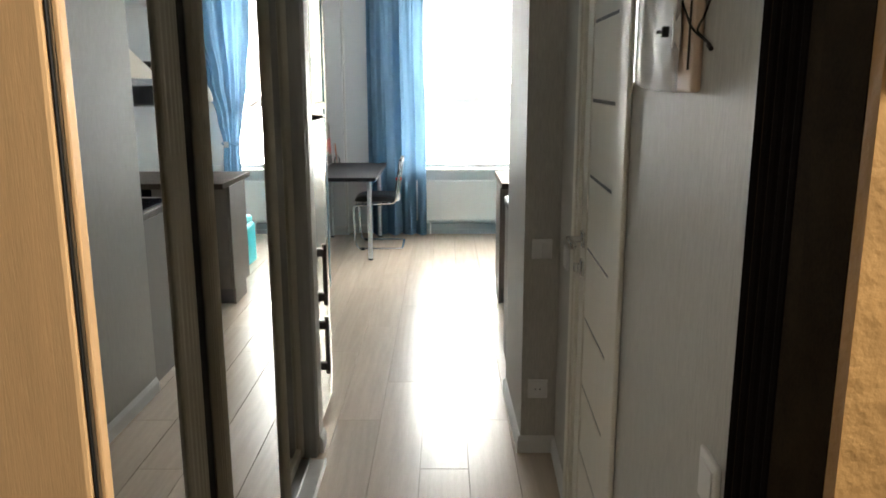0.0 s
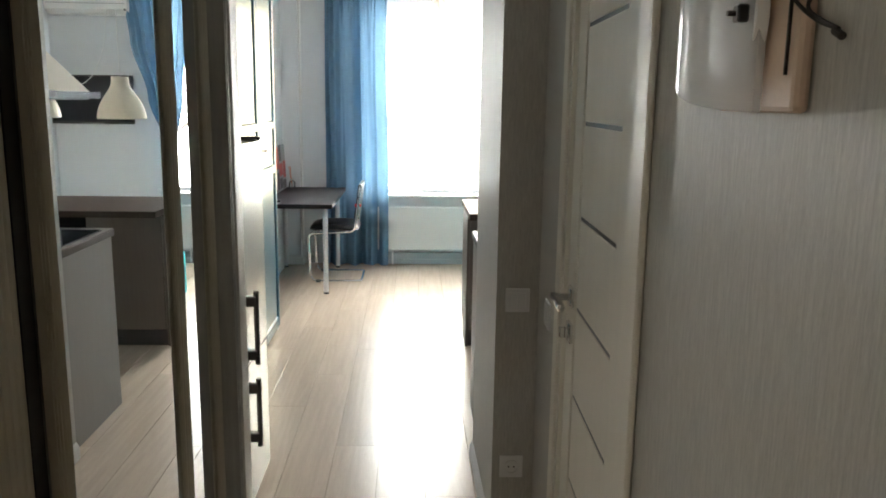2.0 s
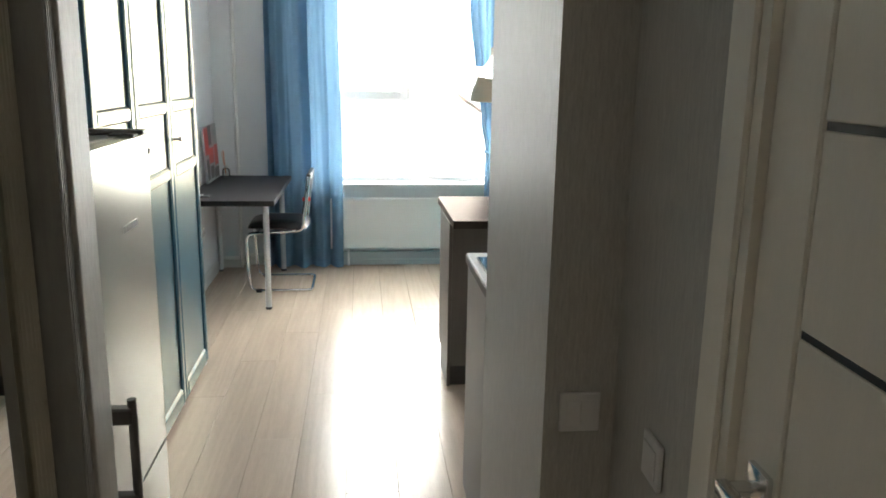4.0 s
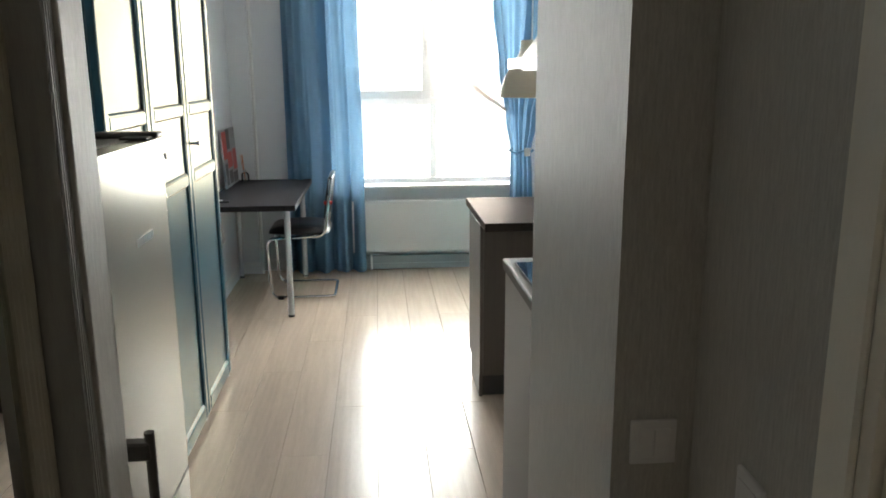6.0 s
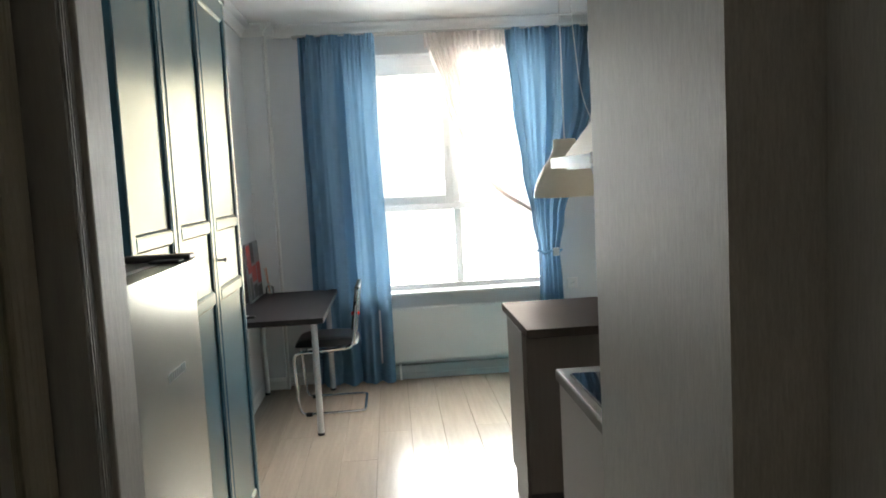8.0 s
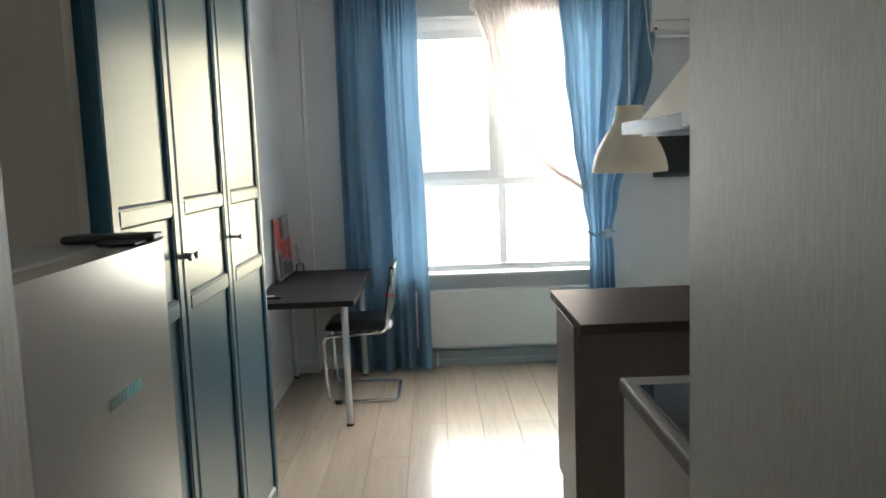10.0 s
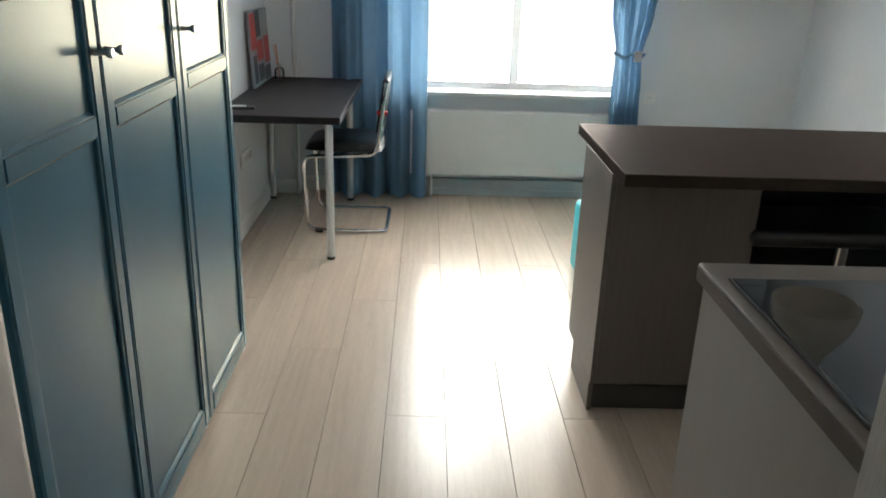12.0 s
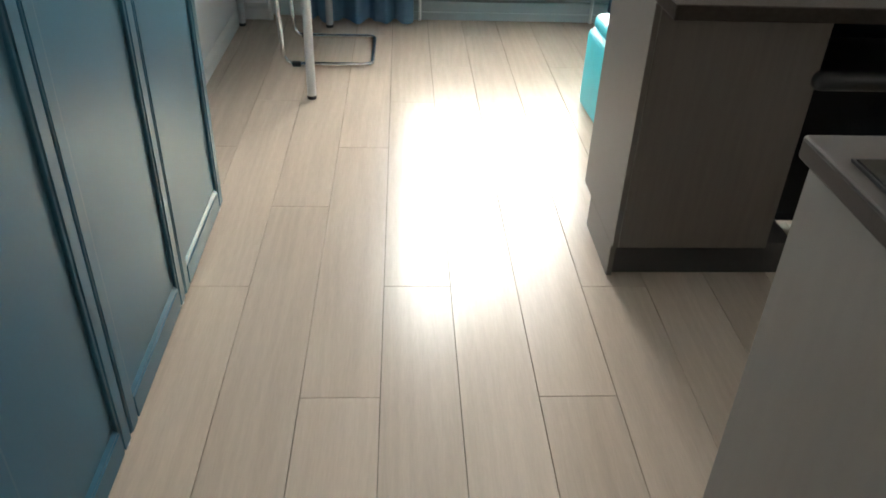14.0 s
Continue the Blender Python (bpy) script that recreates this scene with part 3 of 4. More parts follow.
# ---- mirror closet ----
def closet():
    y0 = 3.20
    c = thing("mirror_closet", -0.40, y0, 0, label="sliding-door closet with mirrors in ribbed bronze-grey profiles", category="closet")
    L = 5.583 - y0
    part("carcass", boxes((-0.62, 0.02, 0.0, -0.60, L - 0.01, 2.66), (-0.60, 0.02, 2.62, -0.045, L - 0.045, 2.66)), M_POST, c)
    part("top_track", boxes((-0.09, 0.03, 2.55, 0.04, L - 0.085, 2.62), bev=0.003), M_PROFILE, c)
    part("bottom_track", boxes((-0.09, 0.03, 0.0, 0.045, L - 0.085, 0.018), (-0.085, 0.03, 0.018, -0.079, L - 0.085, 0.028), (-0.027, 0.03, 0.018, -0.021, L - 0.085, 0.028), (0.037, 0.03, 0.018, 0.043, L - 0.085, 0.028)), M_SATIN, c)

    def profile(d, ya, yb, xf, xb, n=5, ribs=3):
        # upright with n ridges across its face and a few along the side towards the entrance
        bm = bmesh.new()
        pts = [(xb, ya)]
        for k in range(n):
            a, b = ya + (yb - ya) * k / n, ya + (yb - ya) * (k + 1) / n
            w = b - a
            lift = 0.004 * math.sin(math.pi * (k + 0.5) / n)
            pts += [(xf - 0.005 + lift, a + w * 0.08), (xf - 0.001 + lift, a + w * 0.3), (xf + lift, a + w * 0.5), (xf - 0.001 + lift, a + w * 0.7), (xf - 0.005 + lift, a + w * 0.92)]
        pts.append((xb, yb))
        prism(bm, pts, 0.03, 2.55)
        up = part("profile", bm, M_PROFILE, d, "ribbed bronze aluminium upright")
        for k in range(ribs):
            bm = bmesh.new()
            xa = xb + 0.014 + (xf - 0.016 - xb) * k / ribs
            box(bm, xa, ya - 0.0035, 0.03, xa + (xf - 0.014 - xb) / ribs * 0.55, ya - 0.0002, 2.55, bev=0.001)
            part("ridge", bm, M_PROFILE, up)

    def door(ya, yb, x, wa, wb, lift, back=0.012):
        d = thing("door", 0, 0)
        d.parent = c
        part("mirror_pane", boxes((x - 0.004, ya + 0.01, 0.05, x, yb - 0.01, 2.53)), M_MIRROR, d, "clean mirror pane")
        profile(d, ya, ya + wa, x + lift, x - back)
        profile(d, yb - wb, yb, x + lift, x - 0.012)
        for z0, z1 in ((0.03, 0.075), (2.50, 2.55)):
            part("rail", boxes((x - 0.012, ya + wa, z0, x + 0.01, yb - wb, z1), bev=0.002), M_PROFILE, d)
        return d

    door(0.03, 1.055, -0.046, 0.045, 0.120, 0.011)
    door(1.100, 1.805, -0.013, 0.018, 0.065, 0.012, 0.020)
    door(1.72, 2.340, -0.066, 0.045, 0.065, 0.012)
    part("brush_seal", boxes((-0.058, 1.0565, 0.03, -0.036, 1.0985, 2.55)), M_RUBBER, c, "black gap between the sliding doors")
    part("end_post", boxes((-0.60, 2.343, 0.0, -0.004, L, 2.66)), M_POST, c, "dark grey-brown end post")
    for k in range(3):
        part("post_groove", boxes((-0.0038, 2.350 + 0.008 * k, 0.03, -0.0015, 2.354 + 0.008 * k, 2.60)), M_POST, c)
    return c


closet()


# ---- refrigerator ----
def fridge():
    f = thing("refrigerator", -0.42, 5.70, 0, label="silver two-door refrigerator with dark grey bar handles in a niche", category="refrigerator")
    W, D = 0.485, 0.58
    zs, zt = 0.587, 1.372
    part("body", boxes((-D, 0.0, 0.03, -0.055, W, zt), bev=0.004), M_FRIDGESIDE, f)
    for z0, z1, nm in ((0.045, zs - 0.004, "door"), (zs + 0.004, zt + 0.012, "door")):
        # slab with a rounded edge on its free side
        arc = [(-0.024 + 0.024 * math.cos(radians(q * 15)), W - 0.024 + 0.024 * math.sin(radians(q * 15))) for q in range(7)]
        bm = bmesh.new()
        prism(bm, [(-0.050, 0.0), (-0.004, 0.0), (0.0, 0.004)] + arc + [(-0.050, W)], z0, z1)
        part(nm, bm, M_FRIDGE, f, smooth=True)
    hs = ((0.305, 0.560), (0.615, 0.880))
    for z0, z1 in hs:
        bm = bmesh.new()
        tube(bm, [(0.048, 0.035, z0), (0.048, 0.035, z1)], 0.0095, 12)
        for z in (z0 + 0.035, z1 - 0.035):
            box(bm, 0.0005, 0.020, z - 0.018, 0.050, 0.050, z + 0.018, bev=0.004)
        part("handle", bm, M_DARKBAR, f, "dark grey bar handle")
    bm = boxes((-0.135, W - 0.075, zt + 0.0145, 0.006, W - 0.025, zt + 0.027), bev=0.005, seg=2)
    box(bm, -0.062, W - 0.120, zt + 0.0145, -0.004, W - 0.0755, zt + 0.020, bev=0.002)
    part("hinge_cover", bm, M_BLACK, f, "dark plastic hinge cover")
    part("lid", boxes((-D + 0.01, 0.004, zt + 0.001, -0.064, W - 0.004, zt + 0.012), bev=0.004), M_FRIDGESIDE, f, "grey top panel")
    # Dark strip stands in for the shade on the doors' south edge.
    part("edge_strip", boxes((0.0004, 0.0, 0.06, 0.0024, 0.030, zt - 0.002), (-0.05, -0.0024, 0.06, 0.0024, -0.0004, zt - 0.002)), M_FRIDGESIDE, f, "dark grey strip painting in the shaded door edge")
    bm = bmesh.new()
    for q in range(8):
        box(bm, 0.0003, 0.221 + 0.0142 * q, 1.186, 0.0016, 0.2325 + 0.0142 * q, 1.202)
    part("badge", bm, M_CHROME, f, "small chrome badge")
    for y in (0.04, W - 0.04):
        bm = bmesh.new()
        tube(bm, [(-0.06, y, 0), (-0.06, y, 0.032)], 0.018, 10)
        part("foot", bm, M_BLACK, f)


fridge()


# ---- teal wardrobe ----
def wardrobe():
    y0 = 6.712
    w = thing("wardrobe", -0.725, y0, 0, label="tall dark teal wardrobe with three framed doors and small knobs", category="wardrobe")
    splits = [0.0, 0.474, 1.004, 1.548]
    zb, zt = 0.030, 2.36
    D = -0.302
    part("body", boxes((D, 0.004, 0.045, -0.0245, 1.544, zt - 0.004)), M_TEAL, w)
    part("cornice", boxes((D, -0.004, zt + 0.0, 0.006, 1.556, zt + 0.03), bev=0.006, seg=2), M_TEAL, w)

    def stick(d, name, p, q, inner):
        """A frame member from p to q (y, z); inner sides are moulded: a bead, a groove and a chamfer."""
        (ya, za), (yb, zc) = p, q
        up = name == "stile"
        w0, w1 = (ya, yb) if up else (za, zc)
        lo, hi = ("lo" in inner), ("hi" in inner)
        f = 0.0015
        sec = [(w0, -0.022)]
        sec += [(w0, -0.0045), (w0 + 0.001, -0.0020), (w0 + 0.0080, -0.0012), (w0 + 0.0088, -0.0030), (w0 + 0.0100, -0.0030), (w0 + 0.0110, f)] if lo else [(w0, -0.002), (w0 + 0.0025, -0.0005), (w0 + 0.006, -0.0005), (w0 + 0.0075, f)]
        sec += [(w1 - 0.0110, f), (w1 - 0.0100, -0.0030), (w1 - 0.0088, -0.0030), (w1 - 0.0080, -0.0012), (w1 - 0.001, -0.0020), (w1, -0.0045)] if hi else [(w1 - 0.0075, f), (w1 - 0.006, -0.0005), (w1 - 0.0025, -0.0005), (w1, -0.002)]
        sec += [(w1, -0.022)]
        if not up:
            # rails slope down to the panel
            low = [(w0, -0.0098), (w0 + 0.007, -0.0022), (w0 + 0.0105, -0.0022), (w0 + 0.0115, f)] if lo else [(w0, f)]
            top = [(w1 - 0.0115, f), (w1 - 0.0105, -0.0022), (w1 - 0.007, -0.0022), (w1, -0.0098)] if hi else [(w1, f)]
            sec = [(w0, -0.022)] + low + top + [(w1, -0.022)]
        bm = bmesh.new()
        ends = (za, zc) if up else (ya, yb)
        rings = [[bm.verts.new((x, u, e) if up else (x, e, u)) for u, x in sec] for e in ends]
        n = len(sec)
        for k in range(n):
            bm.faces.new((rings[0][k], rings[0][(k + 1) % n], rings[1][(k + 1) % n], rings[1][k]))
        bm.faces.new(rings[0])
        bm.faces.new(rings[1][::-1])
        part(name, bm, M_TEAL, d)

    for k, (a, b) in enumerate(zip(splits, splits[1:])):
        a, b = a + 0.0025, b - 0.0025
        d = thing("door", 0, 0)
        d.parent = w
        st = 0.054
        rails = [(zb, zb + 0.072), (1.066, 1.126), (1.352, 1.408), (zt - 0.085, zt)]
        stick(d, "stile", (a, zb), (a + st, zt), ("hi",))
        stick(d, "stile", (b - st, zb), (b, zt), ("lo",))
        for n, (r0, r1) in enumerate(rails):
            stick(d, "rail", (a + st, r0), (b - st, r1), ("hi",) if n == 0 else ("lo",) if n == 3 else ("lo", "hi"))
        for (r0, r1), (s0, s1) in zip(rails, rails[1:]):
            part("panel", boxes((-0.0215, a + st + 0.0003, r1 + 0.0003, -0.0105, b - st - 0.0003, s0 - 0.0003)), M_TEAL, d)
        ky = b - 0.027 if k == 0 else a + 0.027
        bm = bmesh.new()
        lathe(bm, [(0.0, 0.002), (0.007, 0.002), (0.0055, 0.012), (0.0055, 0.026), (0.010, 0.030), (0.011, 0.036), (0.009, 0.040), (0.0, 0.041)], 14)
        bmesh.ops.rotate(bm, verts=bm.verts, matrix=Matrix.Rotation(radians(90), 3, "Y"))
        bmesh.ops.translate(bm, verts=bm.verts, vec=(0, ky, 1.240))
        part("knob", bm, M_SATIN, d, "small dark nickel knob", smooth=True)
    for y in (0.05, splits[1], splits[2], 1.53):
        bm = bmesh.new()
        lathe(bm, [(0.0, 0.0), (0.013, 0.0), (0.015, 0.015), (0.018, 0.0295), (0.0, 0.0295)], 12, -0.022, y)
        part("foot", bm, M_WHITE, w, "white plastic foot")


wardrobe()


# ---- desk ----
def desk():
    x1, x0, y0, y1 = -0.447, -1.026, 9.10, 10.345
    d = thing("desk", x0, y0, 0, label="black-brown foil table with silver tube legs against the wall", category="desk")
    W, L = x1 - x0, y1 - y0
    part("tabletop", boxes((0, 0, 0.711, W, L, 0.745), bev=0.002), M_TABLE, d)
    for x, y in ((W - 0.07, 0.14), (0.024, 0.14), (W - 0.07, L - 0.07), (0.024, L - 0.07)):
        bm = bmesh.new()
        tube(bm, [(x, y, 0.016), (x, y, 0.704)], 0.0195, 18)
        box(bm, max(x - 0.045, 0.0), y - 0.045, 0.705, x + 0.045, y + 0.045, 0.7105)
        leg = part("leg", bm, M_TUBE, d, "silver painted tube leg", smooth=True)
        bm = bmesh.new()
        tube(bm, [(x, y, 0.0), (x, y, 0.0155)], 0.021, 18)
        part("foot", bm, M_BLACK, leg, "black plastic foot")


desk()


def chair():
    # seat faces west, back to the east
    c = thing("cantilever_chair", -0.475, 9.865, 0, label="black leatherette cantilever chair on a chrome tube frame at the desk", category="chair")
    r = 0.0115
    hw = 0.22
    bm = bmesh.new()
    side = lambda s: [(0.212, s * hw, 0.83), (0.185, s * hw, 0.62), (0.160, s * hw, 0.445), (-0.235, s * hw, 0.425), (-0.215, s * hw, r), (0.20, s * hw, r)]
    left = rounded(side(-1), 0.055, 6)
    right = rounded(side(1), 0.055, 6)
    tail = rounded([left[-2], (0.215, -hw, r), (0.215, hw, r), right[-2]], 0.05, 6)
    line = left[:-1] + tail[1:-1] + right[:-1][::-1]
    tube(bm, line, r, 12)
    tube(bm, [(0.10, -hw, 0.436), (0.10, hw, 0.436)], 0.008, 10)
    tube(bm, [(-0.16, -hw, 0.425), (-0.16, hw, 0.425)], 0.008, 10)
    part("frame", bm, M_CHROME, c, "chrome tube frame", smooth=True)
    for s in (-1, 1):
        bm = bmesh.new()
        tube(bm, [(-0.175, s * hw, r + 0.001), (-0.135, s * hw, r + 0.001)], 0.0145, 12)
        part("foot_cap", bm, M_BLACK, c, "black plastic sleeve")
    # seat: thick rounded cushion
    bm = bmesh.new()
    nx, ny = 20, 16
    top, bot = [], []
    for i in range(nx + 1):
        rt, rb = [], []
        for j in range(ny + 1):
            u, v = 2 * i / nx - 1, 2 * j / ny - 1
            k = max(0.0, 1 - abs(u) ** 5) ** 0.45 * max(0.0, 1 - abs(v) ** 6) ** 0.45
            su = u * (1 - 0.06 * v * v)
            x, y = -0.02 + su * 0.215, v * (0.215 - 0.02 * (u < 0) * u * u)
            rt.append(bm.verts.new((x, y, 0.463 + 0.040 * k + 0.008 * math.cos(u * 1.4) * k)))
            rb.append(bm.verts.new((x, y, 0.460 - 0.016 * k)))
        top.append(rt)
        bot.append(rb)
    for g in (top, bot):
        for i in range(nx):
            for j in range(ny):
                bm.faces.new((g[i][j], g[i + 1][j], g[i + 1][j + 1], g[i][j + 1]))
    bmesh.ops.remove_doubles(bm, verts=bm.verts, dist=0.004)
    part("seat", bm, M_LEATHER, c, "padded black leatherette seat", smooth=True)
    bm = bmesh.new()
    box(bm, -0.017, -0.20, 0.0, 0.017, 0.20, 0.30, bev=0.016, seg=4)
    bmesh.ops.rotate(bm, verts=bm.verts, matrix=Matrix.Rotation(radians(8), 3, "Y"))
    bmesh.ops.translate(bm, verts=bm.verts, vec=(0.168, 0, 0.548))
    part("backrest", bm, M_LEATHER, c, "padded black leatherette backrest", smooth=True)
    bm = bmesh.new()
    box(bm, 0.160, -0.203, 0.655, 0.216, -0.170, 0.677, bev=0.004)
    part("red_band", bm, M_RED, c, "red cloth band round the back")
    return c


chair()


# ---- things on the desk ----
def canvas():
    c = thing("picture", -1.008, 10.08, 0.746, label="red, black and grey abstract canvas leaning on the wall", category="picture")
    bm = boxes((-0.008, -0.235, 0.0, 0.008, 0.235, 0.40), bev=0.001)
    part("canvas", bm, M_PICGREY, c)
    random.seed(5)
    rows = [(-0.235, -0.10, 0.20, 0.39, M_PICRED), (-0.10, 0.02, 0.26, 0.40, M_PICBLACK), (0.05, 0.20, 0.28, 0.38, M_PICGREY), (-0.22, -0.13, 0.02, 0.17, M_PICBLACK), (-0.11, 0.06, 0.13, 0.24, M_PICRED), (0.09, 0.22, 0.10, 0.25, M_PICRED), (-0.10, 0.03, 0.02, 0.11, M_PICBLACK), (0.05, 0.21, 0.01, 0.085, M_PICBLACK)]
    for a, b2, z0, z1, m in rows:
        part("painted_field", boxes((0.0078, a, z0, 0.0092, b2, z1)), m, c)
    c.matrix_basis = pose(-0.992, 10.08, 0.746, 0, -3, 0)


canvas()


def diffuser():
    d = thing("reed_diffuser", -0.925, 10.24, 0.745, label="small clear bottle with orange reeds on the desk", category="reed diffuser")
    bm = bmesh.new()
    lathe(bm, [(0.0, 0.0), (0.027, 0.0), (0.029, 0.006), (0.029, 0.055), (0.020, 0.066), (0.012, 0.070), (0.012, 0.088), (0.010, 0.088), (0.010, 0.071), (0.0, 0.07)], 20)
    part("bottle", bm, M_CLEAR, d, smooth=True)
    bm = bmesh.new()
    lathe(bm, [(0.0131, 0.071), (0.0145, 0.071), (0.0145, 0.087), (0.0131, 0.087)], 16)
    part("collar", bm, M_SATIN, d, smooth=True)
    for k, (dx, dy) in enumerate(((-0.02, 0.01), (-0.03, -0.008), (-0.012, -0.012), (-0.024, 0.02))):
        bm = bmesh.new()
        tube(bm, [(0, 0, 0.01), (dx, dy, 0.20)], 0.0018, 6)
        part("reed", bm, M_REED, d)


diffuser()
r = thing("remote_control", -0.955, 9.25, 0.745, 4, label="black and white remote control lying on the desk", category="remote control")
part("body", boxes((-0.09, -0.022, 0.0, 0.09, 0.022, 0.014), bev=0.005, seg=2), M_BLACK, r)
part("face", boxes((-0.085, -0.018, 0.0142, 0.05, 0.018, 0.017), bev=0.001), M_WHITE, r)


# ---- curtains ----
def drape(name, label, parent_args, rows, folds, amp, mtl, seed, nz=60, nu=150, sharp=1.0, solid=0.0015):
    """rows: (z, x0, x1, depth factor) from top to bottom; y is the cloth's middle plane."""
    random.seed(seed)
    ph = [random.uniform(0, 6.28) for _ in range(6)]
    bm = bmesh.new()
    y0 = parent_args
    grid = []
    zs = [rw[0] for rw in rows]
    for i in range(nz + 1):
        t = i / nz
        z = zs[0] + (zs[-1] - zs[0]) * t
        for a, b in zip(rows, rows[1:]):
            if b[0] <= z <= a[0]:
                s = (a[0] - z) / (a[0] - b[0])
                s = s * s * (3 - 2 * s) if len(rows) > 2 else s
                x0, x1, dp = (a[q] + (b[q] - a[q]) * s for q in (1, 2, 3))
        row = []
        for j in range(nu + 1):
            u = j / nu
            uu = u + 0.012 * math.sin(5 * u + ph[0]) + 0.008 * math.sin(13 * u + ph[1])
            wave = math.sin(2 * math.pi * folds * uu + 0.5 * math.sin(2.2 * t + ph[2]))
            wave += 0.45 * math.sin(2 * math.pi * folds * 1.63 * uu + ph[3] + 1.1 * t)
            wave += 0.16 * math.sin(2 * math.pi * folds * 2.9 * uu + ph[4] - 1.6 * t) * (1 - 0.5 * t)
            wave += 0.55 * math.sin(2 * math.pi * folds * 4.3 * uu + ph[5]) * max(0.0, 1 - 5 * t) ** 1.5
            dpt = amp * dp * wave * (0.75 + 0.5 * math.sin(7 * u + ph[5]) ** 2)
            x = x0 + (x1 - x0) * (u + 0.25 / folds / 6.28 * math.cos(2 * math.pi * folds * uu) * dp)
            row.append(bm.verts.new((x, y0 + dpt, z)))
        grid.append(row)
    for a, b in zip(grid, grid[1:]):
        for j in range(nu):
            bm.faces.new((a[j], a[j + 1], b[j + 1], b[j]))
    return bm


def curtain_thing(name, label, category, group, bm, mtl, x, y, ties=()):
    c = thing(name, x, y, 0, label=label, category=category, group=group)
    bmesh.ops.translate(bm, verts=bm.verts, vec=(-x, -y, 0))
    part("cloth", bm, mtl, c, smooth=True)
    return c


YC = 10.36
bm = drape("c", "", YC, [(2.60, -0.625, -0.068, 0.75), (1.9, -0.63, -0.075, 0.9), (0.9, -0.63, -0.055, 1.1), (0.012, -0.64, -0.055, 1.25)], 4, 0.040, M_CURTAIN, 3)
c1 = curtain_thing("curtain", "long blue curtain hanging straight beside the window", "curtain", "curtains at the window", bm, M_CURTAIN, -0.35, YC)
bm = drape("c", "", YC, [(2.60, 0.895, 1.60, 0.75), (2.05, 0.93, 1.53, 0.9), (1.55, 0.985, 1.40, 0.95), (1.18, 1.045, 1.29, 0.8), (0.93, 1.085, 1.245, 0.5), (0.72, 1.085, 1.255, 0.7), (0.40, 1.08, 1.265, 0.9), (0.012, 1.075, 1.285, 1.0)], 5, 0.034, M_CURTAIN, 8, nz=90)
c2 = curtain_thing("curtain", "long blue curtain drawn aside and tied at mid height", "curtain", "curtains at the window", bm, M_CURTAIN, 1.2, YC)
bm = bmesh.new()
tube(bm, [(-0.095 + 0.185 * k / 12, -0.055 * math.sin(math.pi * k / 12) - 0.0, 0.93 + 0.012 * math.cos(k)) for k in range(13)], 0.010, 8)
tb = part("tieback", bm, M_CURTAIN, c2, "curtain tieback cord", smooth=True)
tb.location = (-0.03, 0, 0)
bm = bmesh.new()
box(bm, -0.022, -0.074, 0.900, 0.026, -0.064, 0.962, bev=0.004, seg=2)
part("clasp", bm, M_SATIN, c2, "grey tieback clasp", smooth=True)


LOW = [(0.30, 2.575), (0.345, 2.42), (0.399, 2.277), (0.443, 2.065), (0.485, 1.921), (0.575, 1.686), (0.685, 1.519), (0.815, 1.388), (0.984, 1.281), (1.10, 1.20)]
HIGH = [(0.955, 2.575), (0.965, 2.30), (0.985, 2.05), (1.005, 1.80), (1.03, 1.60), (1.06, 1.45), (1.10, 1.34), (1.14, 1.26)]


def along(line, s):
    """The place at the share s of the way along a line of points."""
    q = s * (len(line) - 1)
    k = min(int(q), len(line) - 2)
    f = q - k
    p0, p1, p2, p3 = line[max(k - 1, 0)], line[k], line[k + 1], line[min(k + 2, len(line) - 1)]
    return tuple(0.5 * (2 * b + (c - a) * f + (2 * a - 5 * b + 4 * c - d) * f * f + (3 * b - a - 3 * c + d) * f ** 3) for a, b, c, d in zip(p0, p1, p2, p3))


